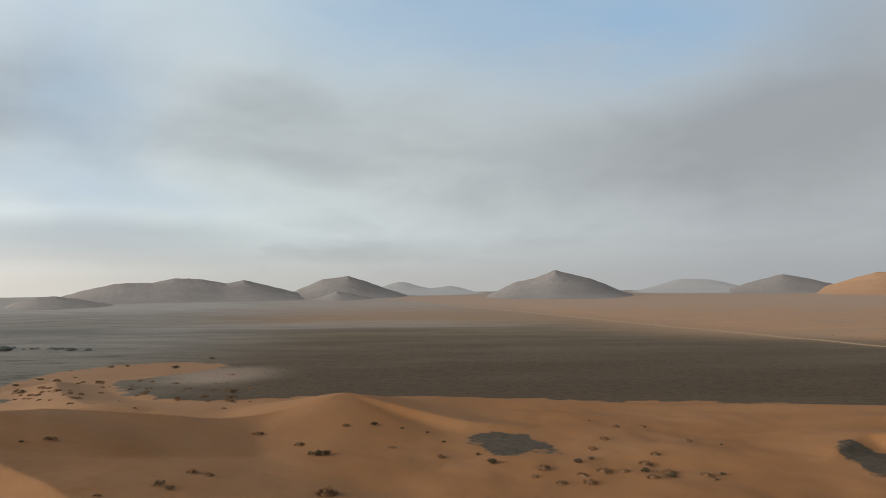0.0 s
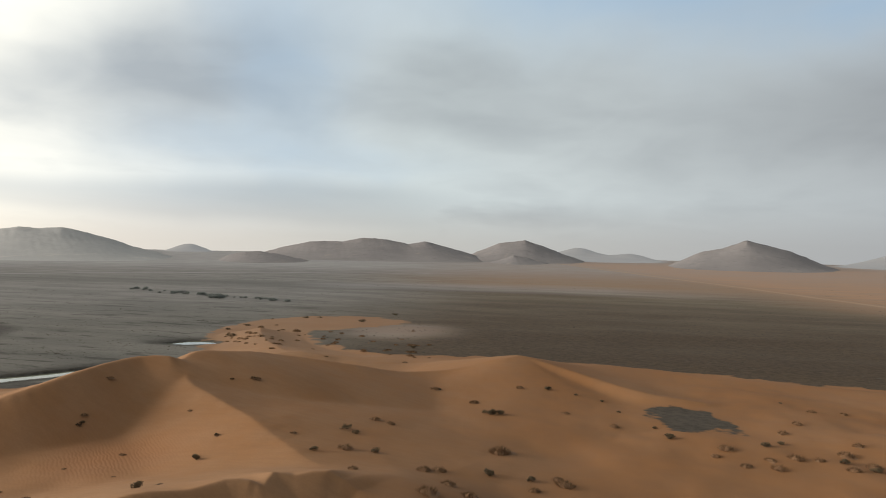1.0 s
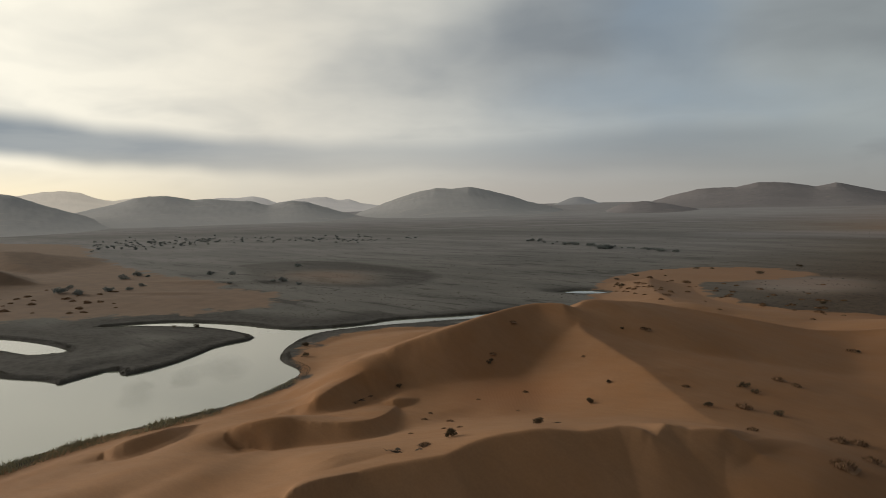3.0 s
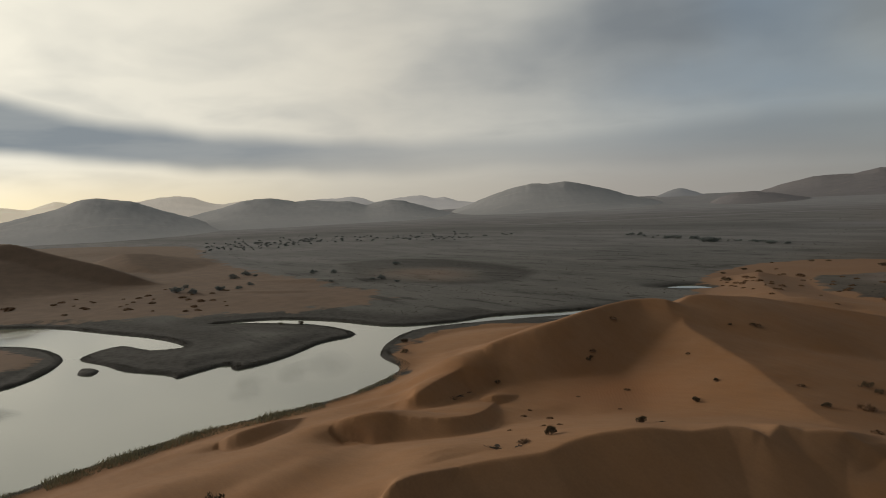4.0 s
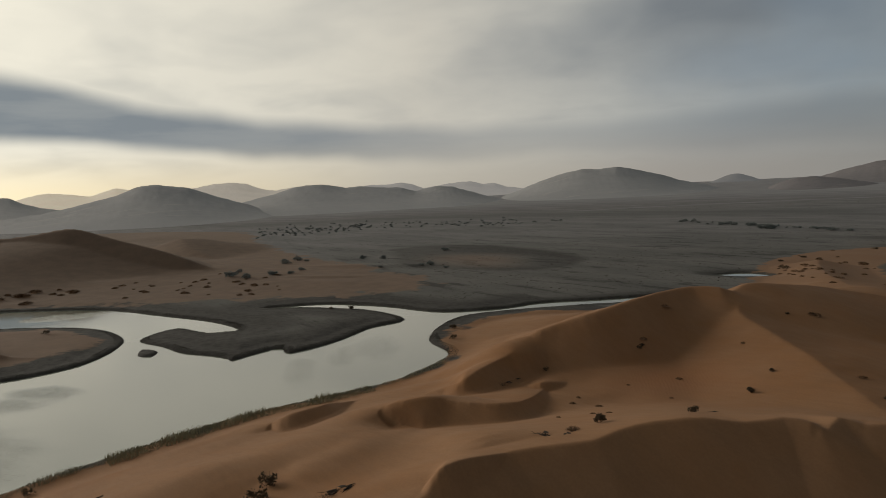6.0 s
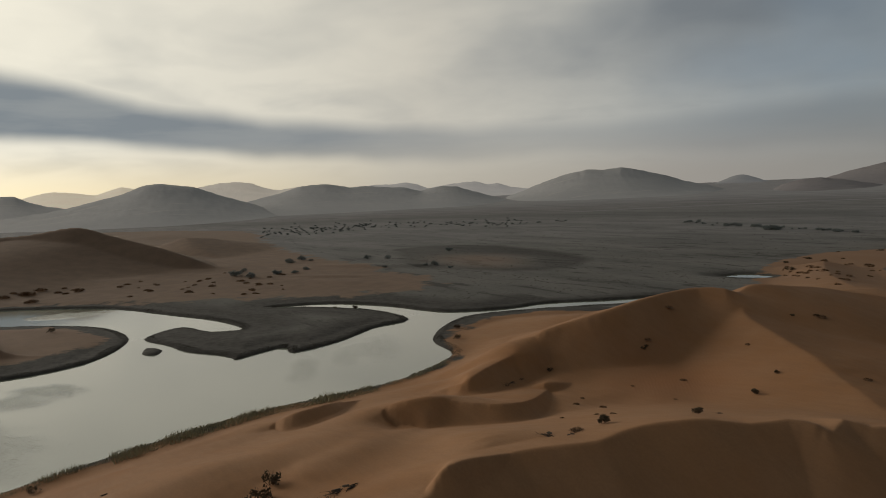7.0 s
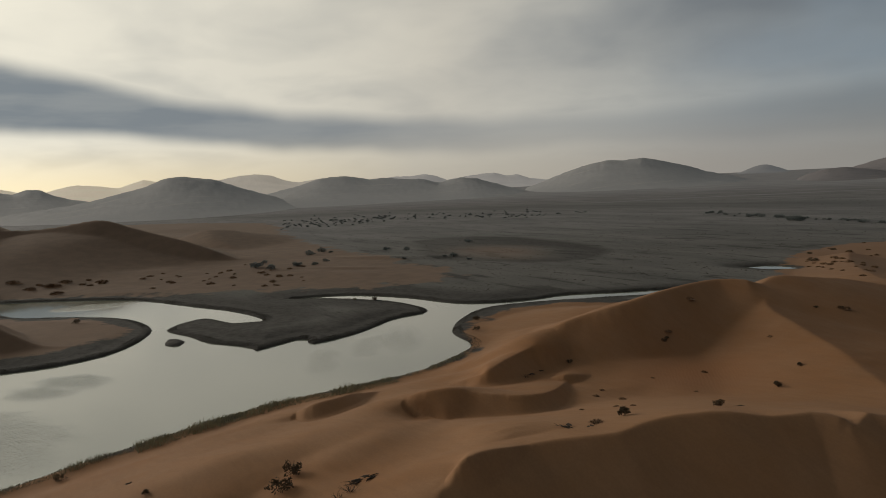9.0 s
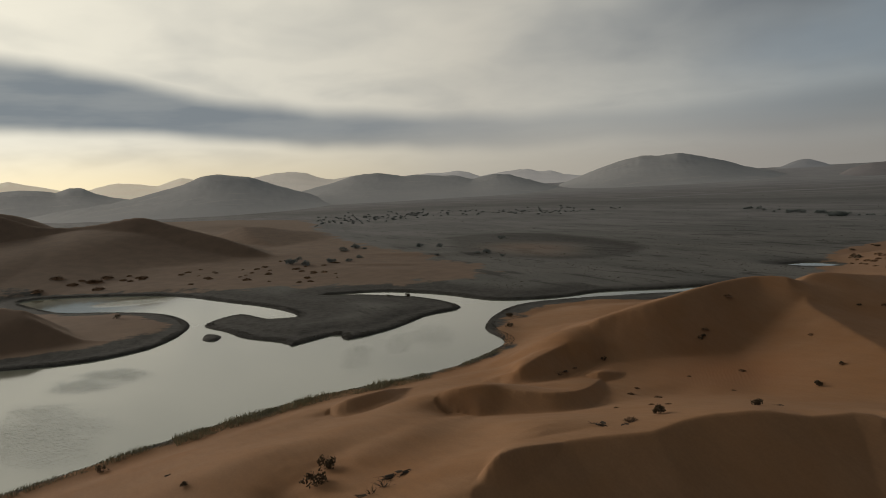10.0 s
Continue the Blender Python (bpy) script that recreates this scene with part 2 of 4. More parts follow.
def water_nodes(n, b):
    p = here(n)
    b.inputs["Base Color"].default_value = (0.27, 0.285, 0.215, 1)
    b.inputs["IOR"].default_value = 1.85
    # patches where the water's surface is rippled
    calm = 0.02
    fray = n.math("MULTIPLY_ADD", n.noise(p, 0.10, 4.0, 0.6), 1.3, -0.65)
    for px, py, wide, deep, turn in ((-159, 85, 7.0, 19, 63), (-158, 75, 5, 14, 64), (-153, 62, 5, 15, 68), (-175, 12, 6, 11, 130), (-170, 5, 6, 9, 120),
                                     (-138, -2, 13, 22, 92), (-292, 29, 14, 7, 80)):
        off = n.add("ShaderNodeMapping", vector_type="TEXTURE")
        n.plug(off.inputs[0], p)
        off.inputs["Location"].default_value = (px, py, 0)
        off.inputs["Rotation"].default_value = (0, 0, radians(turn))
        off.inputs["Scale"].default_value = (wide, deep, 1000)
        far = n.add("ShaderNodeVectorMath", operation="LENGTH")
        n.plug(far.inputs[0], off.outputs[0])
        calm = n.math("MAXIMUM", calm, n.span(n.math("ADD", far.outputs["Value"], fray), 1.3, 0.3))
    stir = n.add("ShaderNodeMapping")
    n.plug(stir.inputs[0], p)
    stir.inputs["Scale"].default_value = (1.0, 0.45, 1.0)
    bump(n, b, n.math("MULTIPLY", n.noise(stir.outputs[0], 1.9, 4.0, 0.6, 0.6), calm), 0.4, 0.2)


M_GROUND = material("desert_ground", ground_nodes)
M_WATER = material("silty_water", water_nodes, 0.06, 0.9)
# hill colours greyed, and paled to the west, to stand in for haze
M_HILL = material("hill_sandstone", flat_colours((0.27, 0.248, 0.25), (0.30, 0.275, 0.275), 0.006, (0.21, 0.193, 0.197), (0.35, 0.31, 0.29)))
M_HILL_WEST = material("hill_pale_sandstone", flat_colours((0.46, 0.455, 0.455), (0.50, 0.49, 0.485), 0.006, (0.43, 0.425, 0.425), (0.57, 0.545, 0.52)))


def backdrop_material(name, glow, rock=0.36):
    """The furthest ranges, a backdrop; glow is the haze before them, put in as emission."""
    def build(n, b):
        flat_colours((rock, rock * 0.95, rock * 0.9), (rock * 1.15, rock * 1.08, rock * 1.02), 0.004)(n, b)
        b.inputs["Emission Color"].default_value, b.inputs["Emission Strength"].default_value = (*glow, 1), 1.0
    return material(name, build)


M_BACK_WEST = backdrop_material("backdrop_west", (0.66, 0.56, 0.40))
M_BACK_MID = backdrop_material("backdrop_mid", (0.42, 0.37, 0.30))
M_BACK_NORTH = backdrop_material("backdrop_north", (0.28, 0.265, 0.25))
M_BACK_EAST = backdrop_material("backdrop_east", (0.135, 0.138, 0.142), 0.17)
M_HILL_SAND = material("hill_orange_sand", flat_colours((0.50, 0.30, 0.18), (0.44, 0.26, 0.16), 0.004))

# ---- ground ----


def curve_points(points, step):
    """A smooth line through a few control points (x, y, z)."""
    p = np.array(points, float)
    p = np.vstack([2 * p[0] - p[1], p, 2 * p[-1] - p[-2]])
    out = []
    for i in range(1, len(p) - 2):
        a, b, c, d = p[i - 1:i + 3]
        for t in np.linspace(0, 1, max(2, int(np.linalg.norm(c - b) / step) + 1), endpoint=False):
            out.append(0.5 * (2 * b + (c - a) * t + (2 * a - 5 * b + 4 * c - d) * t * t + (3 * b - a - 3 * c + d) * t ** 3))
    out.append(p[-2])
    return np.array(out)


def polar(az, r, el=None, z=None):
    """x, y, z at azimuth az and distance r; the height from el, as seen from the drone, or z."""
    a = radians(az)
    return (-r * math.sin(a), r * math.cos(a), EYE + r * math.tan(radians(el)) if z is None else z)


def ring_distance(x, y, ring):
    """Signed distance to a closed outline, positive inside."""
    best, inside = np.full(x.shape, 1e9), np.zeros(x.shape, bool)
    for (ax, ay), (bx, by) in zip(ring, np.roll(ring, -1, 0)):
        ex, ey = bx - ax, by - ay
        t = np.clip(((x - ax) * ex + (y - ay) * ey) / (ex * ex + ey * ey + 1e-9), 0, 1)
        best = np.minimum(best, (x - ax - t * ex) ** 2 + (y - ay - t * ey) ** 2)
        if ay != by:
            inside ^= ((ay > y) != (by > y)) & (x < ex * (y - ay) / (by - ay) + ax)
    return np.sqrt(best) * np.where(inside, 1, -1)


def closed(points, step):
    p = [(x, y, 0) for x, y in points]
    return curve_points(p + [p[0]], step)[:-1, :2]


RIVER = closed([(-92, -90), (-109, -30), (-113, -9), (-120, 11), (-125, 27), (-128.5, 43), (-128.5, 60), (-130.5, 76), (-141, 95),
                (-157, 100), (-171, 112), (-180, 129), (-173, 151), (-163, 170), (-150, 195), (-158, 198), (-170, 176),
                (-180, 160), (-182, 144), (-193, 127), (-218, 120), (-239, 108), (-249, 89), (-244, 92), (-234, 101),
                (-213, 112), (-190, 112), (-186, 98), (-176, 82), (-172, 67), (-175, 53)], 4)
INLET = closed([(-150, 40), (-175, 53), (-194, 46), (-206, 44), (-222, 41), (-231, 54), (-216, 59), (-214, 68), (-236, 66), (-259, 58),
                (-299, 41), (-330, 6), (-331, -10), (-287, 3), (-271, 19), (-251, 34), (-225, 37), (-204, 27), (-196, 16),
                (-195, 2), (-200, -12), (-206, -40), (-210, -90), (-110, -90), (-120, -10), (-130, 25)], 4)
POND = closed([(-177, 248), (-166, 249), (-158, 256), (-162, 261.5), (-172, 260)], 3)
ISLET = closed([(-202, 36.5), (-206, 38), (-204, 40.5), (-200, 41), (-196, 38.5), (-199, 36)], 2)
NEAR_SAND = closed([(-105, -60), (-113, -9), (-120, 11), (-125, 27), (-128.5, 43), (-128.5, 60), (-130.5, 76), (-141, 95), (-152, 101),
                    (-165, 115), (-168, 134), (-160, 152), (-148, 172), (-146, 220), (-166, 262), (-181, 292), (-184, 332), (-172, 367), (-143, 383),
                    (-112, 366), (-118, 335), (-138, 306), (-118, 270), (-96, 254), (-73, 254), (-30, 259), (41, 246), (138, 226),
                    (240, 190), (320, -120), (0, -250)], 8)
LEFT_SAND = closed([(-356, -22), (-306, 42), (-270, 90), (-252, 116), (-240, 138), (-244, 156), (-272, 170), (-300, 168), (-340, 175), (-436, 180), (-590, 208), (-841, 260),
                    (-1100, 100), (-1000, -250), (-420, -260)], 12)
BAR_SAND = closed([(-208, 12), (-222, 28), (-250, 27), (-270, 10), (-300, -20), (-300, -120), (-215, -120)], 8)
BASIN = closed([(-416, 237), (-412, 266), (-384, 289), (-312, 284), (-271, 271), (-258, 263), (-243, 235), (-247, 211), (-270, 196), (-316, 187)], 8)


def seen(az, el, z):
    """The place at azimuth az, height angle el from the drone, and height z."""
    return polar(az, (EYE - z) / math.tan(radians(-el)), z=z)


def sights(*rows):
    return [seen(*r) for r in rows]


# crests: control points, slope to the left of the line, slope to the right, roundness
CRESTS = [
    # the long ridge that closes the near dunes towards the plain; its last two numbers are the slopes at each point
    ([(*seen(a, e, z), lf, rt) for a, e, z, lf, rt in (
        (49.3, -12.4, 9.0, 0.29, 0.55), (48.5, -11.8, 10.4, 0.29, 0.63), (46.6, -11.1, 11.9, 0.29, 0.64), (44.2, -10.3, 13.7, 0.29, 0.64), (41.7, -9.45, 15.2, 0.3, 0.62), (39.2, -8.7, 16.1, 0.3, 0.58),
        (37, -8.28, 16.5, 0.3, 0.48), (35, -8.33, 16.3, 0.34, 0.33), (34, -8.63, 15.2, 0.36, 0.27), (33, -8.03, 16.2, 0.36, 0.23), (31, -8.08, 15.4, 0.34, 0.19),
        (27.5, -8.3, 13, 0.34, 0.17), (21.4, -9.2, 9, 0.34, 0.16), (16.9, -9.75, 5.8, 0.34, 0.17), (12.3, -9.35, 5.8, 0.34, 0.2), (9.5, -8.6, 7.6, 0.3, 0.22),
        (7.8, -8.3, 8.2, 0.3, 0.22))], 0.3, 0.3, 0.4),
    # its smooth flank above the water
    ([(*seen(a, e, z), 0.26, rt) for a, e, z, rt in ((61.4, -15.4, 1.0, 0.3), (56.6, -13.8, 3.6, 0.3), (51.0, -12.25, 7.0, 0.25), (48.5, -11.4, 9.2, 0.08), (46.0, -10.6, 11.6, 0.06),
      (44.0, -10.05, 13.2, 0.06))], 0.26, 0.06, 1.5),
    # the ridge that comes down from its top towards the drone
    ([(*seen(a, e, z), lf, rt) for a, e, z, lf, rt in ((33, -8.6, 14.9, 0.34, 0.42), (33.7, -10.1, 12.8, 0.22, 0.4), (31.4, -11.6, 11.2, 0.17, 0.34), (29.1, -13.0, 9.9, 0.14, 0.26), (26.7, -14.8, 8.7, 0.13, 0.16), (24.2, -16.5, 8.4, 0.13, 0.09), (21.7, -17.5, 8.3, 0.13, 0.06), (18.0, -18.9, 7.2, 0.13, 0.05), (14, -20.8, 5, 0.13, 0.05))], 0.13, 0.04, 0.3),
    # the front dune
    ([(*seen(a, e, z), 0.24, rt) for a, e, z, rt in ((59.4, -27.5, 9.2, 0.3), (59.2, -24.6, 10.9, 0.32), (58.9, -23.75, 11.4, 0.34), (57.9, -23.17, 11.7, 0.38), (56.6, -22.54, 12.0, 0.42), (55.3, -21.94, 12.3, 0.46), (52.9, -21.25, 12.6, 0.52),
      (51.1, -20.6, 12.8, 0.56), (47.8, -20.2, 13, 0.58), (44.5, -19.8, 13.2, 0.58), (42.8, -19.1, 13.5, 0.58), (40.8, -18.5, 13.8, 0.58), (38.7, -18.1, 14, 0.58), (36.3, -17.85, 14, 0.58),
      (33.3, -17.95, 13.4, 0.56), (30.8, -17.45, 13.4, 0.54), (29, -17.6, 13.2, 0.52), (27.9, -17.95, 12.6, 0.5), (27.2, -17.1, 12.9, 0.48), (25.5, -17.4, 12.4, 0.42), (23, -17.15, 12.2, 0.34),
      (20.5, -18.6, 10.3, 0.25))], 0.24, 0.58, 0.2),
    # the spur of the far peak, and the dunes beyond the grey pans
    (sights((9.0, -8.6, 7.8), (7.7, -8.3, 8.2), (4.8, -9.0, 6.8), (2.1, -9.7, 5.6), (-1.9, -10.6, 4.2), (-6.1, -10.95, 3.0)), 0.16, 0.34, 0.8),
    (sights((7.8, -8.3, 8.0), (4, -8.85, 4.6), (-0.6, -8.6, 3.6), (-9.5, -8.9, 2.4), (-17.9, -9.1, 2.0), (-25.7, -8.5, 3.2), (-33, -8.3, 4)), 0.14, 0.06, 3.0),
    (sights((-23, -10.9, 2.6), (-27, -10.2, 3.8), (-31.4, -9.0, 5.0), (-37, -9, 6)), 0.12, 0.25, 1.5),
    (sights((-27.8, -12.2, 2.6), (-28.6, -11.5, 3.8), (-30.3, -10.3, 5.0), (-34, -10, 6)), 0.10, 0.45, 0.6),
]
# dunes across the water
FACE = 0.55      # a slip face at rest


def foot_of(az, r, el, low):
    """Where the slip face below a crest at (az, r, el) ends, seen at height angle low."""
    t0, t1 = math.tan(radians(-el)), math.tan(radians(-low))
    return polar(az, r * (t0 + FACE) / (t1 + FACE), low)


LEFT_DUNE = ((95, 505, -0.4, -2.7, 0.085), (92.4, 500, -0.85, -2.67, 0.085), (90.5, 492, -1.66, -2.5, 0.085), (88.4, 486, -1.96, -2.27, 0.085), (86.4, 480, -1.9, -2.25, 0.085), (83.6, 470, -1.58, -2.75, 0.085),
             (81.8, 457, -2.17, -3.42, 0.085), (80.1, 444, -2.78, -4.1, 0.08), (78.3, 431, -3.39, -4.7, 0.09), (76.4, 418, -4.18, -5.25, 0.08), (74.4, 406, -5.09, -5.6, 0.06), (72.2, 395, -5.78, -5.95, 0.05))
FAR_CRESTS = [
    ([polar(a, r, e) for a, r, e, _, _ in LEFT_DUNE], 0.3, FACE, 0.3),
    ([(*foot_of(a, r, e, low), 0.6, w) for a, r, e, low, w in LEFT_DUNE], 0.6, 0.1, 1.0),
    ([polar(97, 640, z=38), polar(92.4, 640, -0.6), polar(90, 620, -1.6), polar(87, 600, z=8)], 0.3, 0.2, 3.0),
    ([polar(79.5, 600, z=4), polar(78, 590, -3.2), polar(76.8, 582, -2.9), polar(75.3, 575, -2.86), polar(74.4, 568, -2.95), polar(73.4, 560, -3.35), polar(72.1, 550, -3.8), polar(69, 535, z=0)], 0.25, 0.3, 0.8),
    ([polar(76.3, 565, z=12.5), polar(75.5, 520, -3.6), polar(73.5, 480, -4.6)], 0.12, 0.3, 2.0),
    ([polar(68, 400, z=1), polar(64, 380, z=2.2), polar(59, 365, z=2)], 0.1, 0.2, 2.0),
    ([polar(70, 350, z=1.6), polar(66, 335, z=2.4), polar(63, 330, z=1.6)], 0.1, 0.25, 1.0),
    ([polar(100, 240, z=24), polar(93, 235, -6.62), polar(92.1, 232, -7.24), polar(90.4, 226, -8.47), polar(88.5, 219, -9.74), polar(87.2, 215, -10.2), polar(85.9, 212, z=1.2)], 0.5, 0.46, 0.3),
]
# small dunes with a slip face: azimuth, height angle and lift along the brink; reach of the back; slope of the face
CRESCENTS = [
    ([(58.2, -16.2, 0.0), (56.3, -15.71, 0.9), (54.9, -15.22, 2.0), (53.3, -14.38, 3.0), (51.4, -13.54, 3.4), (50.3, -13.42, 3.0), (49.2, -13.47, 1.9), (48.0, -13.8, 0.3)], 11, 0.55),
    ([(60.6, -18.6, 0.0), (61.4, -18.1, 0.6), (61.9, -17.39, 1.4), (61.4, -16.98, 2.0), (60.6, -16.76, 2.5), (58.7, -16.54, 2.9), (57.3, -16.59, 2.8), (56.2, -16.94, 2.2), (54.2, -17.2, 2.0), (51.9, -17.19, 1.9),
      (50.1, -16.94, 1.6), (48.9, -16.42, 0.9), (48.3, -15.9, 0.1)], 9, 0.55),
    ([(49.8, -15.7, 0.0), (48.7, -15.6, 0.8), (47.6, -15.53, 0.7), (46.4, -15.6, 0.0)], 5, 0.55),
    ([(70.9, -17.9, 0.0), (70.4, -17.3, 0.9), (69.0, -16.86, 1.9), (66.6, -16.45, 1.8), (65.0, -16.3, 0.9), (63.4, -16.24, 0.0)], 7, 0.5),
    ([(58.3, -22.8, 0.0), (58.0, -22.46, 0.5), (57.6, -22.1, 1.0), (56.6, -21.58, 1.4), (55.2, -21.28, 1.2), (52.9, -21.01, 0.6), (51.4, -20.8, 0.0)], 8, 0.55),
]
# soft swells: the same three numbers along the crest; reach upwind; width of the lee
SWELLS = [
    ([(59.5, -18.7, 0.0), (58.0, -18.83, 0.5), (56.1, -19.1, 0.9), (54.4, -19.26, 1.1), (53.2, -19.66, 0.8), (52.2, -20.3, 0.0)], 9, 5.0),
    ([(73.0, -24.0, 0.0), (72.2, -22.99, 0.9), (70.3, -21.16, 1.5), (68.4, -20.72, 1.8), (65.5, -19.82, 1.9), (63.6, -19.1, 1.4), (61.6, -18.5, 0.0)], 14, 7.0),
    ([(88, -21, 0.0), (84, -20.6, 0.4), (80, -20.5, 0.8), (76, -21, 0.7), (72, -22.5, 0.0)], 18, 9.0),
    ([(28, -12.0, 0.0), (24, -11.6, 0.3), (19, -11.4, 0.5), (15, -11.2, 0.4), (11, -10.8, 0.0)], 22, 18.0),
    ([(13, -14.2, 0.0), (9, -13.6, 1.0), (4, -13.4, 0.8), (0, -13.8, 0.0)], 18, 12.0),
    ([(-8, -15.5, 0.0), (-13, -12.9, 0.8), (-20, -12.6, 0.9), (-25, -13.2, 0.0)], 20, 12.0),
]


def crest_field(x, y, pts):
    """Distance to a crest, its values there (height, then any more columns), and which side (1 left, -1 right)."""
    total_w, side, best = np.full(x.shape, 1e-30), np.zeros(x.shape), np.full(x.shape, 1e12)
    vals = [np.zeros(x.shape) for _ in range(pts.shape[1] - 2)]
    for a, b in zip(pts[:-1], pts[1:]):
        ex, ey = b[0] - a[0], b[1] - a[1]
        length = math.hypot(ex, ey) + 1e-9
        ux, uy = x - a[0], y - a[1]
        t = np.clip((ux * ex + uy * ey) / (length * length), 0, 1)
        d2 = (ux - t * ex) ** 2 + (uy - t * ey) ** 2 + 1e-3
        best = np.minimum(best, d2)
        w = 1.0 / (d2 * d2 * d2)
        total_w += w
        for k, v in enumerate(vals):
            v += w * (a[2 + k] + t * (b[2 + k] - a[2 + k]))
        side += w * (ex * uy - ey * ux) / (length * np.sqrt(d2))
    return np.sqrt(best), [v / total_w for v in vals], np.clip(side / total_w, -1, 1)


def swell(x, y, line, reach, face):
    """What a soft swell adds: a long back and a shorter lee."""
    d, (hc,), side = crest_field(x, y, curve_points(line, 2.5))
    back = np.exp(-(d / reach) ** 2)
    u = d / face
    lee = np.exp(-u * u)
    return 1.1 * hc * (lee + (back - lee) * step(side, -0.8, 0.8))


def barchan(x, y, line, reach, slope):
    """What a small dune adds: a rounded back, a sharp brink, a slip face and the hollow at its foot."""
    d, (hc,), side = crest_field(x, y, curve_points(line, 1.0))
    back = hc * np.exp(-(d / reach) ** 2)
    lee = np.sqrt(np.maximum(hc - slope * d, 0) ** 2 + 0.01) - 0.1
    out = hc / slope
    lee = lee - 0.16 * hc * np.exp(-((d - 1.1 * out) / (0.7 * out + 0.3)) ** 2)
    return lee + (back - lee) * step(side, -0.45, 0.45)


def ridge(x, y, line, left, right, soft, fine=5, calm=0):
    """Height of a dune with this crest, which falls away to either side; the distance from the crest; the side.
    calm: metres over which the turns of the crest die out down its flanks."""
    pts = curve_points(line, fine)

    def fall(p):
        d, vals, side = crest_field(x, y, p)
        lf, rt = (vals[1], vals[2]) if len(vals) == 3 else (left, right)
        slope = rt + (lf - rt) * step(side, -0.9, 0.9)
        return vals[0] - slope * (np.sqrt(d * d + soft * soft) - soft), d, side

    h, d, side = fall(pts)
    if calm:
        n = 2 * int(1.5 * calm / fine) + 1
        w = np.exp(-np.linspace(-1.6, 1.6, n) ** 2)
        ends = np.vstack([np.repeat(pts[:1], n // 2, 0), pts, np.repeat(pts[-1:], n // 2, 0)])
        soft_pts = np.stack([np.convolve(c, w / w.sum(), mode="valid") for c in ends.T], -1)
        h = h + (fall(soft_pts)[0] - h) * step(d, 0.15 * calm, calm)
    return h, d, side


def smooth_max(a, b, k):
    return np.maximum(a, b) + np.log1p(np.exp(-np.abs(a - b) / k)) * k


def lumps(x, y, scale, seed, octaves=3):
    """Cheap smooth noise, about -1 to 1."""
    rng = np.random.RandomState(seed)
    out = np.zeros(x.shape)
    amp = 1.0
    for o in range(octaves):
        for _ in range(4):
            a, ph = rng.uniform(0, 2 * math.pi), rng.uniform(0, 2 * math.pi)
            f = 2 * math.pi / scale * 2 ** o * rng.uniform(0.7, 1.4)
            out += amp * 0.35 * np.sin((x * math.cos(a) + y * math.sin(a)) * f + ph + 1.3 * np.sin((y * math.cos(a) - x * math.sin(a)) * f * 0.6 + ph))
        amp *= 0.5
    return out


def step(v, a, b):
    t = np.clip((v - a) / (b - a), 0, 1)
    return t * t * (3 - 2 * t)


def land_big(x, y, sand1):
    """The near dunes without the small crescents."""
    azi = np.degrees(np.arctan2(-x, y))
    base = 1.3 + 3.4 * step(azi, 14, 32) + 0.35 * lumps(x, y, 45, 2)
    z = 1.0 + step(sand1, 0, 40) * base
    for k, (line, left, right, soft) in enumerate(CRESTS):
        h, d, side = ridge(x, y, line, left, right, soft, 3 if k in (0, 3) else 5, {0: 14, 3: 13}.get(k, 0))
        if k == 0:
            beyond = 0.6 * d * step(-side, 0, 0.9) * (1 - step(azi, 48.5, 50.5))
        if k == 1:      # the flank ends at the brink of the long ridge
            h = h - beyond
        z = smooth_max(z, h, 0.25)
    cap = 0.5 + 0.24 * np.maximum(sand1, 0) + 0.3 * np.maximum(sand1 - 14, 0)     # the dunes run out to their edge
    return -smooth_max(-z, -cap, 0.8)


def lay(rows):
    """Rows of azimuth, height angle and lift: where those sights meet the big dunes, raised by the lift."""
    rows = np.array(rows, float)
    a, t = np.radians(rows[:, 0]), np.tan(np.radians(-rows[:, 1]))
    z = np.full(len(rows), 6.0)
    for _ in range(25):
        r = (EYE - z) / t
        x, y = -r * np.sin(a), r * np.cos(a)
        z = 0.6 * z + 0.4 * (land_big(x, y, ring_distance(x, y, NEAR_SAND)) + rows[:, 2])
    return [(px, py, h, pz) for px, py, h, pz in zip(x, y, rows[:, 2], z)]


LAID = [([(px, py, h) for px, py, h, _ in lay(rows)], reach, face) for rows, reach, face in SWELLS]
BRINKS = [([(px, py, h) for px, py, h, _ in lay(rows)], reach, slope) for rows, reach, slope in CRESCENTS]


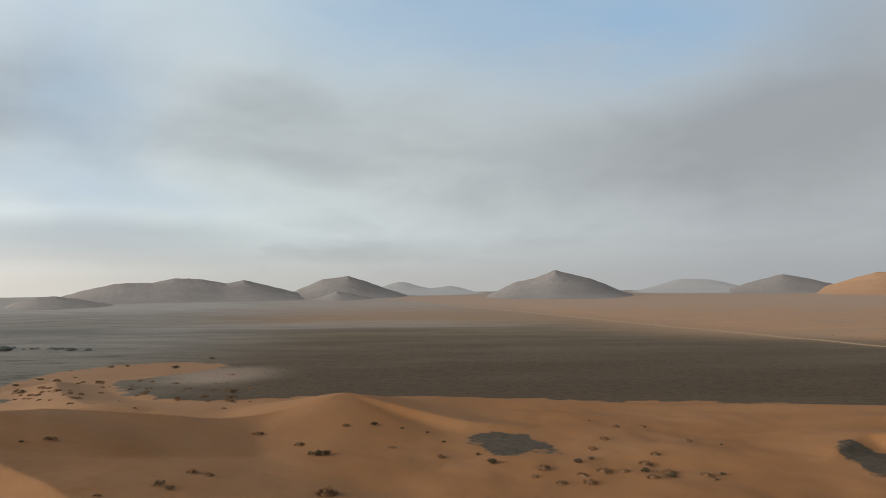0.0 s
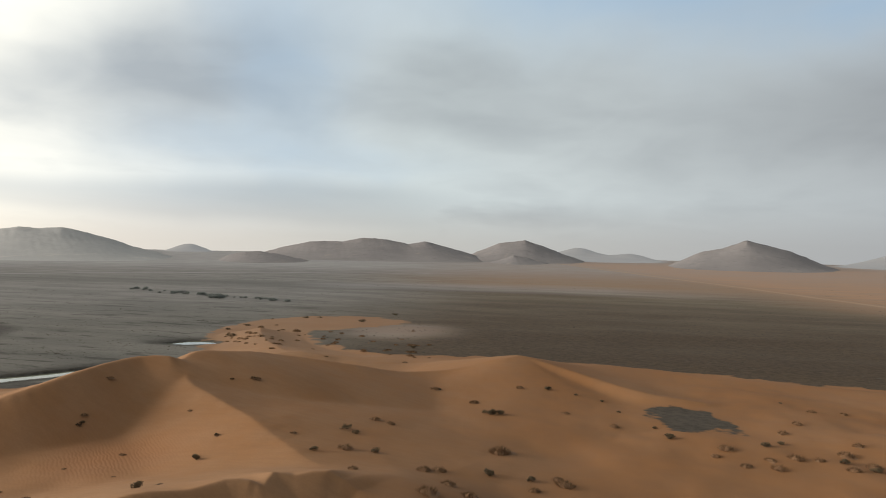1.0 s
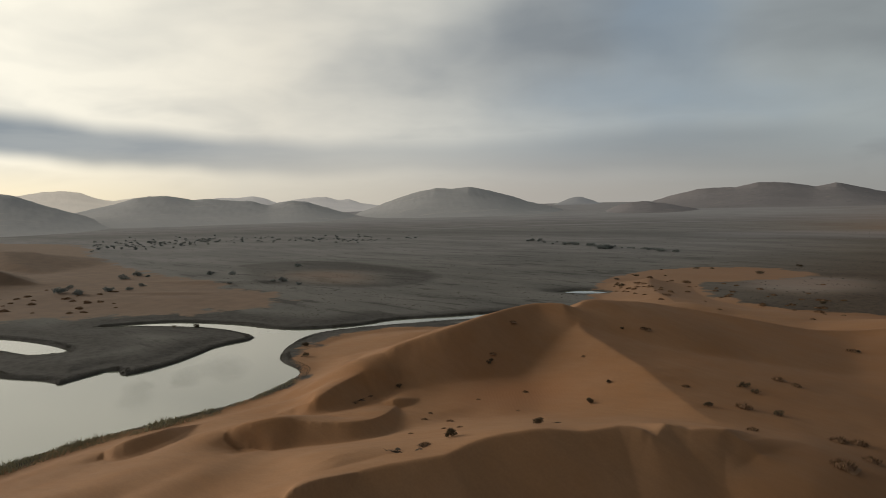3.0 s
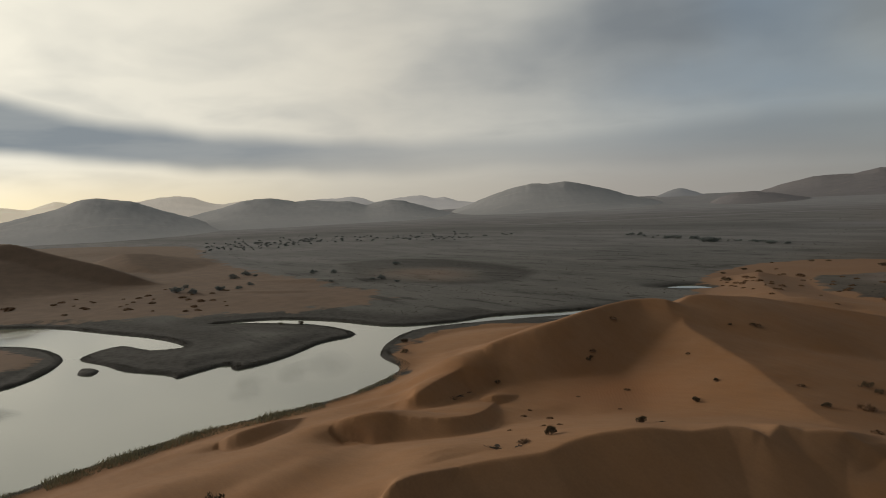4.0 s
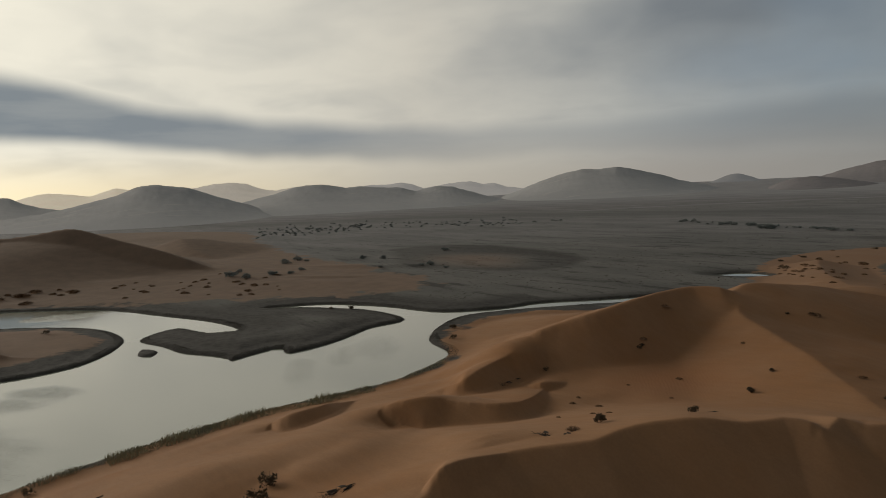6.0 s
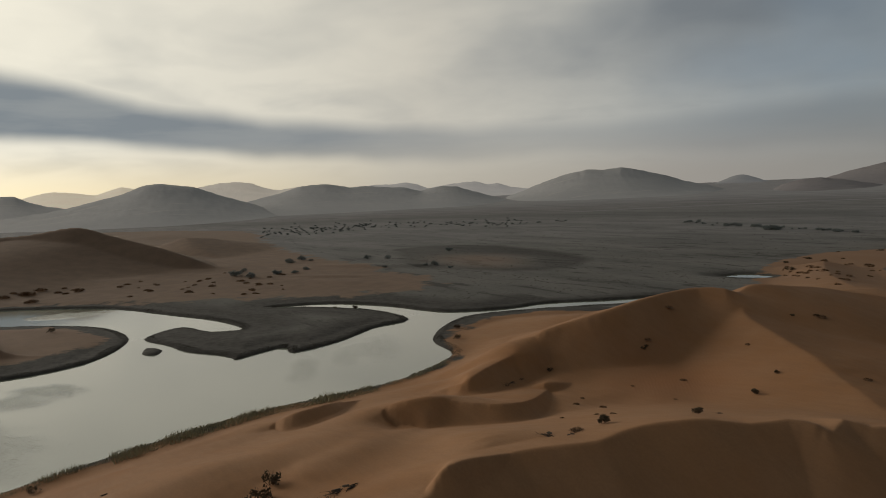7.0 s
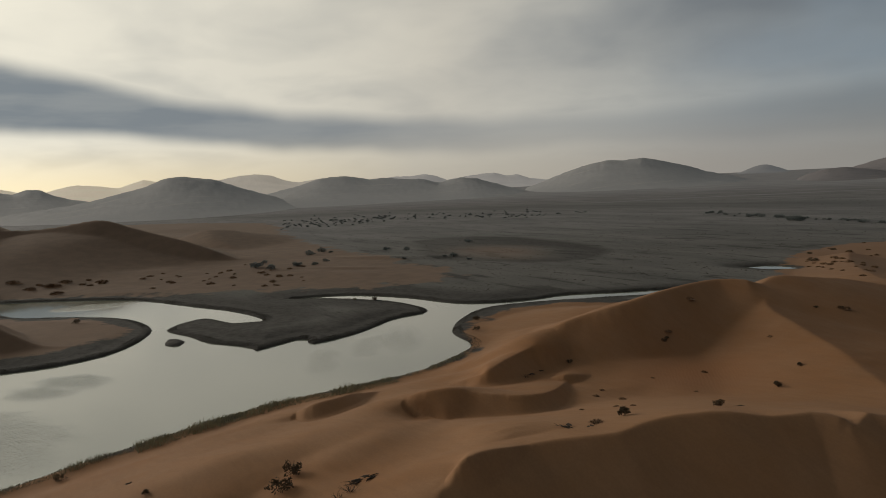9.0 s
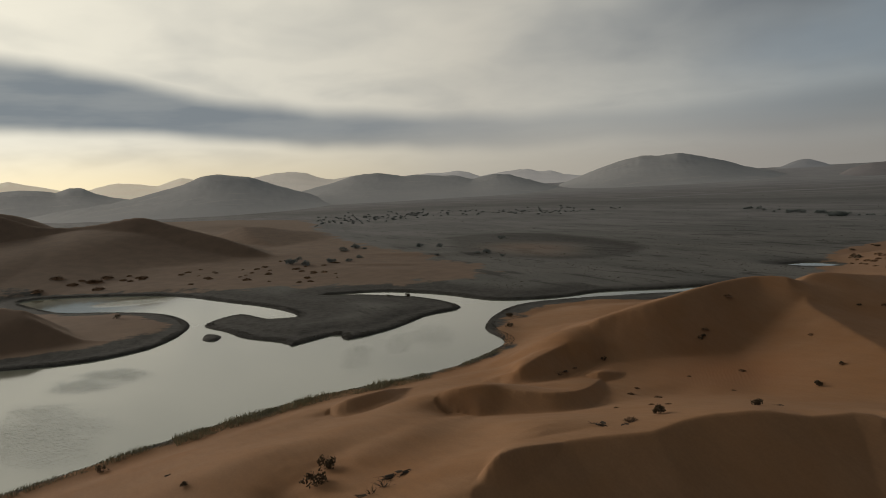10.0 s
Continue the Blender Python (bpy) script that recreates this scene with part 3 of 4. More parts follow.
def land(x, y):
    """Height of the ground and its kinds of surface."""
    r = np.hypot(x, y)
    azi = np.degrees(np.arctan2(-x, y))
    water = np.full(x.shape, -1e3)
    near = (r < 520) & (x < -80)
    for ring in (RIVER, INLET, POND):
        water[near] = np.maximum(water[near], ring_distance(x[near], y[near], ring))
    water[near] = np.minimum(water[near], -ring_distance(x[near], y[near], ISLET))
    near = r < 520
    sand1, sand2, bar = np.full(x.shape, -1e3), np.full(x.shape, -1e3), np.full(x.shape, -1e3)
    sand1[near] = ring_distance(x[near], y[near], NEAR_SAND)
    wide = (r < 1600) & (azi > 50) & (azi < 140)
    bar[wide] = ring_distance(x[wide], y[wide], BAR_SAND)
    sand2[wide] = ring_distance(x[wide], y[wide], LEFT_SAND)
    dry = -water
    z = 0.7 + 0.3 * np.clip(dry / 8, 0, 1) + 0.22 * lumps(x, y, 90, 1) + step(sand2, 0, 120) * (3 + 1.5 * lumps(x, y, 150, 3))
    m = (r < 330) & (sand1 > 0)
    zz = land_big(x[m], y[m], sand1[m])
    for line, reach, face in LAID:
        px, py = np.mean([p[:2] for p in line], 0)
        k = np.hypot(x[m] - px, y[m] - py) < 75
        zz[k] += swell(x[m][k], y[m][k], line, reach, face) * step(sand1[m][k], 0, 12)
    heap = np.zeros(zz.shape)
    for line, reach, slope in BRINKS:
        px, py = np.mean([p[:2] for p in line], 0)
        k = np.hypot(x[m] - px, y[m] - py) < 55
        h = barchan(x[m][k], y[m][k], line, reach, slope)
        heap[k] = np.maximum(heap[k], h) + np.minimum(np.minimum(heap[k], h), 0)
    zz += heap * step(sand1[m], 0, 8)
    zz += 0.02 * lumps(x[m], y[m], 7, 7, 2) + 0.07 * lumps(x[m], y[m], 28, 8, 2)
    z[m] = z[m] + (zz - z[m]) * step(sand1[m], 0, 6)
    m = (azi > 50) & (azi < 130) & (r > 180) & (r < 900)
    zz, xm, ym = z[m], x[m], y[m]
    for line, left, right, soft in FAR_CRESTS:
        zz = smooth_max(zz, ridge(xm, ym, line, left, right, soft)[0], 0.3)
    z[m] = -smooth_max(-zz, -(1.0 + 0.30 * np.maximum(dry[m] - 6, 0)), 0.5)
    z = np.where(dry > 0, 0.55 * (1 - np.exp(-dry / 0.4)) + (z - 0.55) * step(dry, 0.5, 12), np.maximum(-1.2, dry * 0.35))
    sand = np.clip(np.maximum(np.maximum(sand1, bar), sand2 * 0.5), -30, 30)
    sand = np.minimum(sand, (dry - np.where(sand1 > -3, 1.5, 6.0)) * 1.5)
    # grey interdune pans
    pan = np.zeros(x.shape)
    for ang, dist, wid, deep in ((-5.0, 172, 9.0, 12), (-31.5, 175, 11, 11)):
        px, py, _ = polar(ang, dist, z=0)
        u = (x - px) * math.cos(radians(ang)) + (y - py) * math.sin(radians(ang))
        v = -(x - px) * math.sin(radians(ang)) + (y - py) * math.cos(radians(ang))
        v = v + 0.55 * u
        q = np.sqrt((u / wid) ** 2 + (v / deep) ** 2) + 0.22 * lumps(x, y, 16, 9, 3)
        pan = np.maximum(pan, 1 - step(q, 0.9, 1.9))
        sand = np.minimum(sand, (q - 1) * 15)
    # dull: cloud shade over the sand across the water, put into its colour
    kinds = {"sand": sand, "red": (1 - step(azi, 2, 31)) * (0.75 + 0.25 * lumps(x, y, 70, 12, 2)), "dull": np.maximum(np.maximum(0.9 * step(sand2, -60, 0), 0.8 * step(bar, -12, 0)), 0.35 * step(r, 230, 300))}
    px, py, _ = seen(39, -15.2, 6)
    kinds["ripple"] = 0.5 * np.exp(-((x - px) ** 2 + (y - py) ** 2) / 11.0 ** 2)
    basin = np.full(x.shape, -1e3)
    m = (r > 200) & (r < 620) & (azi > 20) & (azi < 90)
    basin[m] = ring_distance(x[m], y[m], BASIN)
    brown = 1 - step(azi + 0.02 * (r - 400), 12, 31)
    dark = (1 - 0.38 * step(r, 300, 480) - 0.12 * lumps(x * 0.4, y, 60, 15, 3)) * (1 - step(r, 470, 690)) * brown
    bx, by = (x + 300) / 48.0, (y - 230) / 26.0
    inside = np.exp(-(bx * bx + by * by) ** 2)
    dark = np.maximum(dark, 0.95 * step(basin, -3, 8) * (1 - 0.85 * inside) * (1 - 0.5 * step(azi, 50, 58)))
    dark = np.maximum(dark, 0.9 * np.where((y < 165) & (x < -150), 1 - step(dry, 10, 26), 1 - step(dry, 3, 9)))
    # the edge of the flood plain, a dark line far out
    far_line = np.interp(azi, [-10, 8, 25, 45, 59, 72, 84], [590, 680, 735, 870, 1000, 1030, 1600])
    line_mass = np.exp(-((r / far_line - 1) / 0.075) ** 2)
    dark = np.maximum(dark, 0.9 * line_mass * step(azi, -4, 8))
    kinds["brown"] = brown * (1 - 0.55 * pan)
    kinds["dark"] = np.maximum(dark, 0.12 * pan)
    track = x - (38 + (y - 1391) * (220 / -932.0))
    kinds["rust"] = step(track, -150, 80) * step(r, 480, 620) * (1 - 0.5 * step(r, 2200, 4000))
    kinds["track"] = np.exp(-((track + 3 * np.sin(r / 90.0)) / 4.0) ** 2) * step(r, 420, 520)
    dust = np.exp(-(((x + 102) / 24.0) ** 2 + ((y - 324) / 30.0) ** 2) ** 1.5)
    pale = 0.35 * dust
    kinds["rust"] = np.maximum(kinds["rust"], 0.4 * dust)
    kinds["rust"] = np.maximum(kinds["rust"], 0.3 * inside * step(azi, 48, 53))
    kinds["dark"] *= 1 - 0.8 * dust
    pale = np.maximum(pale, 0.5 * step(r, 640, 720) * (1 - step(r, 760, 900)) * step(azi, -14, 5) * (1 - step(azi, 20, 35)))
    streaks = np.maximum(np.exp(-((r - 1130 + 6 * (azi - 20)) / 12.0) ** 2), 0.7 * np.exp(-((r - 1220 + 6 * (azi - 20)) / 9.0) ** 2)) * step(azi, 6, 16) * (1 - step(azi, 42, 52))
    # the plain pales with distance: haze put into its colour
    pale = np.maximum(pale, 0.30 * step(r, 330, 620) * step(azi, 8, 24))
    pale *= 1 - step(basin, -8, 8)
    kinds["rust"] = np.maximum(kinds["rust"], 0.55 * step(r, 620, 860) * (1 - step(azi, 6, 26)))
    # the strongest paling, beyond 760 m, is painted haze too
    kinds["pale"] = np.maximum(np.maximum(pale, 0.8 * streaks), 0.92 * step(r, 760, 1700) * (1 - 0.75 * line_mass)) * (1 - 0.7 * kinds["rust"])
    return z, kinds


def build_ground():
    angles = np.concatenate([np.arange(-36, 98, 0.12), np.arange(98, 324, 2.5)])
    radii = np.concatenate([np.linspace(0.01, 30, 13, endpoint=False), np.geomspace(30, 640, 560, endpoint=False), np.geomspace(640, 4950, 150)])
    A, Rr = np.meshgrid(np.radians(angles), radii, indexing="ij")
    x, y = -Rr * np.sin(A), Rr * np.cos(A)
    z, kinds = land(x.ravel(), y.ravel())
    # wind rounds the far dunes
    g = z.reshape(A.shape)
    far = (Rr > 560)
    for _ in range(5):
        h = g.copy()
        h[1:-1, 1:-1] = (g[1:-1, 1:-1] * 4 + g[:-2, 1:-1] + g[2:, 1:-1] + g[1:-1, :-2] + g[1:-1, 2:]) / 8
        g = np.where(far, h, g)
    z = g.ravel()
    co = np.stack([x.ravel(), y.ravel(), z], -1)
    na, nr = A.shape
    i, j = np.meshgrid(np.arange(na), np.arange(nr - 1), indexing="ij")
    k = (i + 1) % na
    quads = np.stack([i * nr + j, i * nr + j + 1, k * nr + j + 1, k * nr + j], -1).reshape(-1, 4)[:, ::-1]
    me = bpy.data.meshes.new("ground")
    me.vertices.add(len(co))
    me.vertices.foreach_set("co", co.ravel())
    me.loops.add(quads.size)
    me.loops.foreach_set("vertex_index", quads.ravel().astype(np.int32))
    me.polygons.add(len(quads))
    me.polygons.foreach_set("loop_start", np.arange(0, quads.size, 4, dtype=np.int32))
    me.update(calc_edges=True)
    me.shade_smooth()
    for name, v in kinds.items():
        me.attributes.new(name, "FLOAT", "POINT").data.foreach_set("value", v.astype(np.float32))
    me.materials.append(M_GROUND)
    return tagged(new("ground", me), "orange dune sand and grey scrub plain", "ground", kind="structure")


build_ground()


def sheet_mesh(name, verts, faces, mat):
    me = bpy.data.meshes.new(name)
    me.from_pydata([tuple(v) for v in verts], [], [tuple(f) for f in faces])
    me.shade_smooth()
    me.materials.append(mat)
    return me


tagged(new("water", sheet_mesh("water", [(-420, -120, 0), (-60, -120, 0), (-60, 300, 0), (-420, 300, 0)], [(0, 1, 2, 3)], M_WATER)),
       "still silvery river water between low banks", "water", kind="structure")

# ---- hills ----


def hill(skyline, dist, back, mat, label, seed, front=1000):
    """A range of hills from its skyline, (azimuth, height angle) a few times, at one distance."""
    line = np.array(skyline)
    line = line[np.argsort(line[:, 0])]
    azs = np.linspace(line[0, 0], line[-1, 0], 300)
    el = np.interp(azs, line[:, 0], line[:, 1])
    soft = np.exp(-np.linspace(-2, 2, 11) ** 2)
    el = np.convolve(np.pad(el, 5, mode="edge"), soft / soft.sum(), mode="valid") + 0.008 * lumps(azs * 60, azs, 90, seed + 3, 2)
    u = np.linspace(0, 1, len(azs))
    crest = (EYE + dist * np.tan(np.radians(el)) + 10) * step(u, 0, 0.05) * step(1 - u, 0, 0.05) - 10
    v = np.linspace(-1, 1, 61)
    A, V = np.meshgrid(np.radians(azs), v, indexing="ij")
    R = dist + np.where(V < 0, V * front, V * back)
    x, y = -R * np.sin(A), R * np.cos(A)
    side = np.abs(V)
    # the skyline's knobs die out down the flanks, which have spurs of their own
    wide = np.exp(-np.linspace(-2, 2, 81) ** 2)
    gentle = np.convolve(np.pad(crest, 40, mode="edge"), wide / wide.sum(), mode="valid")
    w = step(side, 0, 0.3)
    flank = np.convolve(np.pad(np.minimum(gentle, crest * 1.02 + 1), 20, mode="edge"), wide[::2] / wide[::2].sum(), mode="valid")
    low = crest[:, None] * (1 - w) + flank[:, None] * w
    spur = lumps(x * 0.8 + 0.5 * y, y * 0.8 - 0.5 * x, 420, seed + 5, 4)
    z = low * (1 - side) ** 1.2 * (1 + 0.07 * spur * w * (1 - side)) + 0.8 * lumps(x, y, 60, seed + 1, 4) * (1 - side) - 7 * side
    verts = np.stack([x, y, z], -1).reshape(-1, 3)
    n, m = A.shape
    faces = [(i * m + j, (i + 1) * m + j, (i + 1) * m + j + 1, i * m + j + 1) for i in range(n - 1) for j in range(m - 1)]
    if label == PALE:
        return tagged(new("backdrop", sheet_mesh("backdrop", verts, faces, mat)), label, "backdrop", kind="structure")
    return tagged(new("hill", sheet_mesh("hill", verts, faces, mat)), label, "hill", group="hills on the horizon")


BROWN = "grey-brown bare rock hill rising from the plain"
PALE = "pale rock hill on the horizon, its haze put in as glow"
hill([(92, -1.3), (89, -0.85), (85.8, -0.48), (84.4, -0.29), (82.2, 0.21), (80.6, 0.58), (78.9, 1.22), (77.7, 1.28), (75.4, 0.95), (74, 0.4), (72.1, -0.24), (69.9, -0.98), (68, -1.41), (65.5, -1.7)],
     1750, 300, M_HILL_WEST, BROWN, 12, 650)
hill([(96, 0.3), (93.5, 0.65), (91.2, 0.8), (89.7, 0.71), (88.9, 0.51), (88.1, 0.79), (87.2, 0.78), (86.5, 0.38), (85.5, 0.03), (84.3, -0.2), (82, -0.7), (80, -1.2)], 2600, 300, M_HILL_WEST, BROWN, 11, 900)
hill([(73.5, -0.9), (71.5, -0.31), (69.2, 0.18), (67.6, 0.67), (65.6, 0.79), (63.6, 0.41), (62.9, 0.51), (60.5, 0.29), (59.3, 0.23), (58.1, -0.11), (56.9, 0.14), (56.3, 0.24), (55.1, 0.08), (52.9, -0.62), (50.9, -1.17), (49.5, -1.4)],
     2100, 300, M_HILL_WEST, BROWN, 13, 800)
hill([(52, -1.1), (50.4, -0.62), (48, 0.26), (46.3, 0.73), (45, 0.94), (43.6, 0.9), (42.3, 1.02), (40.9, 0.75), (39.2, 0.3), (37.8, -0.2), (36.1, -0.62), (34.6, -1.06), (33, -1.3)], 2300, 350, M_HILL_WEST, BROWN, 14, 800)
hill([(34.5, -1.6), (31.8, -1.2), (30.8, -0.75), (29.6, -0.45), (28.4, -0.42), (27, -0.62), (25.5, -0.95), (22.5, -1.6)], 2000, 380, M_HILL, BROWN, 15, 500)
hill([(30, -1), (27, -0.1), (24.6, 0.46), (22.2, 0.5), (20.6, 0.81), (18.8, 0.75), (16.9, 0.39), (15.6, 0.64), (14, 0.25), (11.8, -0.3), (9.5, -1.0)], 2850, 380, M_HILL, BROWN, 16, 800)
hill([(13.5, -1), (11.8, -0.25), (9.6, 0.64), (7.6, 0.89), (6, 0.4), (4.7, -0.09), (2.5, -0.8)], 3100, 380, M_HILL, BROWN, 17, 800)
hill([(11.2, -1.1), (9.6, -0.7), (8.5, -0.31), (7.4, -0.5), (5.9, -0.85), (5, -1.1)], 2450, 380, M_HILL, BROWN, 18, 500)
hill([(-2.5, -1.1), (-3.6, -0.75), (-5.7, 0.25), (-7.4, 0.6), (-8.9, 1.2), (-10, 0.9), (-11.9, 0.4), (-14, -0.5), (-15.5, -1.0)], 2700, 380, M_HILL, BROWN, 19, 800)
hill([(-21, -0.7), (-23, 0.0), (-25.4, 0.63), (-27, 0.3), (-28.5, -0.1), (-30, -0.6)], 3600, 380, M_HILL, BROWN, 20, 800)
hill([(-27, -0.7), (-29, 0.0), (-31.2, 0.64), (-34, 0.7), (-38, -0.7)], 3300, 300, M_HILL_SAND, "orange sand hill catching the low sun", 21)
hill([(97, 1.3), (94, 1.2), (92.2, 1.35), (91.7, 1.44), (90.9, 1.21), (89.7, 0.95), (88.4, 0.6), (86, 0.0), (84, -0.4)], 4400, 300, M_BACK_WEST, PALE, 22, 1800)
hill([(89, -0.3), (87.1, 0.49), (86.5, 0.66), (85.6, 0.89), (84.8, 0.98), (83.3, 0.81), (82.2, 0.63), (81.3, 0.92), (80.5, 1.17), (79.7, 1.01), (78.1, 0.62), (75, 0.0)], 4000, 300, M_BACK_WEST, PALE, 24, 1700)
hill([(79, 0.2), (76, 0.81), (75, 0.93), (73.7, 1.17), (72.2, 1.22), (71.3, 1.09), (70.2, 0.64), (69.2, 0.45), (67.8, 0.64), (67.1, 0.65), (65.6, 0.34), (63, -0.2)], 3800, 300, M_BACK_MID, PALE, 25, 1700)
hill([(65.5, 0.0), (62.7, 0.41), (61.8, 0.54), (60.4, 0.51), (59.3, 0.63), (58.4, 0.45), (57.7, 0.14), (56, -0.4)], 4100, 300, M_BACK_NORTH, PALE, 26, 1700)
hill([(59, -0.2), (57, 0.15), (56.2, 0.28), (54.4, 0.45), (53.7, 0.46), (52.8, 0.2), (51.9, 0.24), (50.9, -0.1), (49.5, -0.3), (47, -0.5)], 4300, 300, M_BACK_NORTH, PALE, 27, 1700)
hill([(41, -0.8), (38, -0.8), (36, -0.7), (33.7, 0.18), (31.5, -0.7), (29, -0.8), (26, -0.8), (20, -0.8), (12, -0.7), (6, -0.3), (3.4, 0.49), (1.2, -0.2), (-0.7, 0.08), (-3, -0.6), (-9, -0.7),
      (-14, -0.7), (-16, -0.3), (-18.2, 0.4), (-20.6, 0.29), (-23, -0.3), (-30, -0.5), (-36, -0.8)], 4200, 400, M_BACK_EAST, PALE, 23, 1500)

# ---- plants ----


def plant_material(name, a, c, rough=0.85):
    def build(n, b):
        info = n.add("ShaderNodeObjectInfo").outputs["Random"]
        isle = n.add("ShaderNodeNewGeometry").outputs["Random Per Island"]
        f = n.math("MULTIPLY_ADD", info, 0.5, n.math("MULTIPLY", isle, 0.5))
        n.plug(b.inputs["Base Color"], n.mix(f, a, c))
    return material(name, build, rough)


M_LEAF = plant_material("shrub_leaf", (0.080, 0.060, 0.036), (0.145, 0.104, 0.062))
# tree leaves lightened so their colour carries the haze of distance
M_TREE_LEAF = plant_material("tree_leaf", (0.17, 0.19, 0.18), (0.27, 0.285, 0.27))
M_WOOD = plant_material("dry_wood", (0.045, 0.033, 0.024), (0.09, 0.066, 0.046))
M_DRY = plant_material("dry_tuft", (0.105, 0.060, 0.032), (0.20, 0.112, 0.058))
M_REED = plant_material("reed_blade", (0.25, 0.235, 0.15), (0.40, 0.36, 0.23))
M_BANK = plant_material("bank_grass", (0.050, 0.044, 0.034), (0.095, 0.082, 0.062))
M_MOUND = material("mound_sand", flat_colours((0.26, 0.150, 0.085), (0.31, 0.180, 0.10), 0.6))


def mesh_from(name, verts, faces, mat, smooth=False):
    me = bpy.data.meshes.new(name)
    me.from_pydata([tuple(v) for v in verts], [], faces)
    if smooth:
        me.shade_smooth()
    me.materials.append(mat)
    return me


def part(name, me, parent, label=""):
    ob = new(name, me)
    ob.parent = parent
    return tagged(ob, label)


def stems(rng, count, length, spread, thick, crook=0.3):
    """Thin tapering three-sided branches that fan out from the root."""
    verts, faces = [], []
    for _ in range(count):
        a, lean = rng.uniform(0, 6.283), rng.uniform(0.1, spread)
        d = np.array([math.cos(a) * lean, math.sin(a) * lean, 1.0])
        p = np.array([math.cos(a), math.sin(a), 0]) * 0.05
        p = p + [0, 0, -0.06]
        n, ln = 4, length * rng.uniform(0.6, 1.0)
        start = len(verts)
        for k in range(n):
            w = thick * (1 - 0.8 * k / (n - 1))
            for q in range(3):
                t = q * 2.094
                verts.append(p + [w * math.cos(t), w * math.sin(t), 0])
            p = p + d / np.linalg.norm(d) * ln / (n - 1)
            d = d + rng.uniform(-crook, crook, 3)
        for k in range(n - 1):
            for q in range(3):
                i, j = start + 3 * k + q, start + 3 * k + (q + 1) % 3
                faces.append((i, j, j + 3, i + 3))
    return verts, faces


def leaf_cloud(rng, clumps, per, size, leaf, squash=0.8):
    """Leaves about a few uneven clumps: (x, y, z, radius)."""
    verts, faces = [], []
    for cx, cy, cz, cr in clumps:
        for _ in range(per):
            d = rng.normal(size=3)
            d /= np.linalg.norm(d)
            p = np.array([cx, cy, cz]) + d * cr * rng.uniform(0.45, 1.08) * [1, 1, squash]
            if p[2] < 0.02:
                p[2] = rng.uniform(0.02, 0.15)
            u = rng.normal(size=3)
            u /= np.linalg.norm(u)
            v = np.cross(u, rng.normal(size=3))
            v /= np.linalg.norm(v) + 1e-9
            s = leaf * rng.uniform(0.6, 1.5)
            i = len(verts)
            verts += [p - u * s, p + v * s * 0.45, p + u * s, p - v * s * 0.45]
            faces.append((i, i + 1, i + 2, i + 3))
    return verts, faces


def proto_shrub(seed, spiky):
    rng = np.random.RandomState(seed)
    root = new("shrub")
    part("branches", mesh_from("branches", *stems(rng, 14, 0.62, 1.3, 0.014), M_WOOD), root, "thin dark brown stems")
    clumps = [(rng.uniform(-0.3, 0.3), rng.uniform(-0.3, 0.3), rng.uniform(0.18, 0.38), rng.uniform(0.14, 0.27)) for _ in range(9)]
    part("foliage", mesh_from("foliage", *leaf_cloud(rng, clumps, 60 if not spiky else 32, 1, 0.055), M_LEAF), root, "sparse grey-green leaves")
    return root


def proto_tuft(seed):
    """A hummock: wind-heaped sand round a dry tussock."""
    rng = np.random.RandomState(seed)
    root = new("hummock")
    verts, faces = [], []
    na, nr = 18, 6
    for k in range(nr):
        for a in range(na):
            t = a / na * 6.283
            q = k / (nr - 1)
            w = 0.5 * q * (1 + 0.18 * math.sin(2 * t + seed) + 0.1 * math.sin(5 * t + 2 * seed))
            verts.append((1.3 * w * math.cos(t) + 0.1 * q, w * math.sin(t), 0.22 * (math.cos(q * math.pi) * 0.5 + 0.5) * (1 + 0.15 * math.sin(3 * t + seed)) - 0.03))
    for k in range(nr - 1):
        for a in range(na):
            b = (a + 1) % na
            faces.append((k * na + a, (k + 1) * na + a, (k + 1) * na + b, k * na + b))
    part("sand_mound", mesh_from("sand_mound", verts, faces, M_MOUND, True), root, "heaped orange sand")
    verts, faces = [], []
    for _ in range(230):
        a, q = rng.uniform(0, 6.283), math.sqrt(rng.uniform(0, 1)) * 0.4
        x, y = 1.25 * q * math.cos(a), q * math.sin(a)
        z = 0.20 * (math.cos(min(q * 2, 1) * math.pi) * 0.5 + 0.5)
        h, w, b = rng.uniform(0.07, 0.2), rng.uniform(0.008, 0.02), rng.uniform(0, 6.283)
        lean = rng.uniform(0.05, 0.16)
        i = len(verts)
        ux, uy = math.cos(b) * w, math.sin(b) * w
        verts += [(x - ux, y - uy, z - 0.02), (x + ux, y + uy, z - 0.02), (x + lean * math.cos(a), y + lean * math.sin(a), z + h)]
        faces.append((i, i + 1, i + 2))
    part("dry_grass", mesh_from("dry_grass", verts, faces, M_DRY), root, "dry brown tussock")
    return root


def proto_tree(seed):
    rng = np.random.RandomState(seed)
    root = new("tree")
    part("trunk", mesh_from("trunk", *stems(rng, 7, 0.5, 0.8, 0.03), M_WOOD), root, "several crooked dark trunks")
    clumps = [(rng.uniform(-0.42, 0.42), rng.uniform(-0.42, 0.42), rng.uniform(0.10, 0.52), rng.uniform(0.15, 0.28)) for _ in range(15)]
    part("crown", mesh_from("crown", *leaf_cloud(rng, clumps, 34, 1, 0.06), M_TREE_LEAF), root, "ragged green crown paled for haze")
    return root


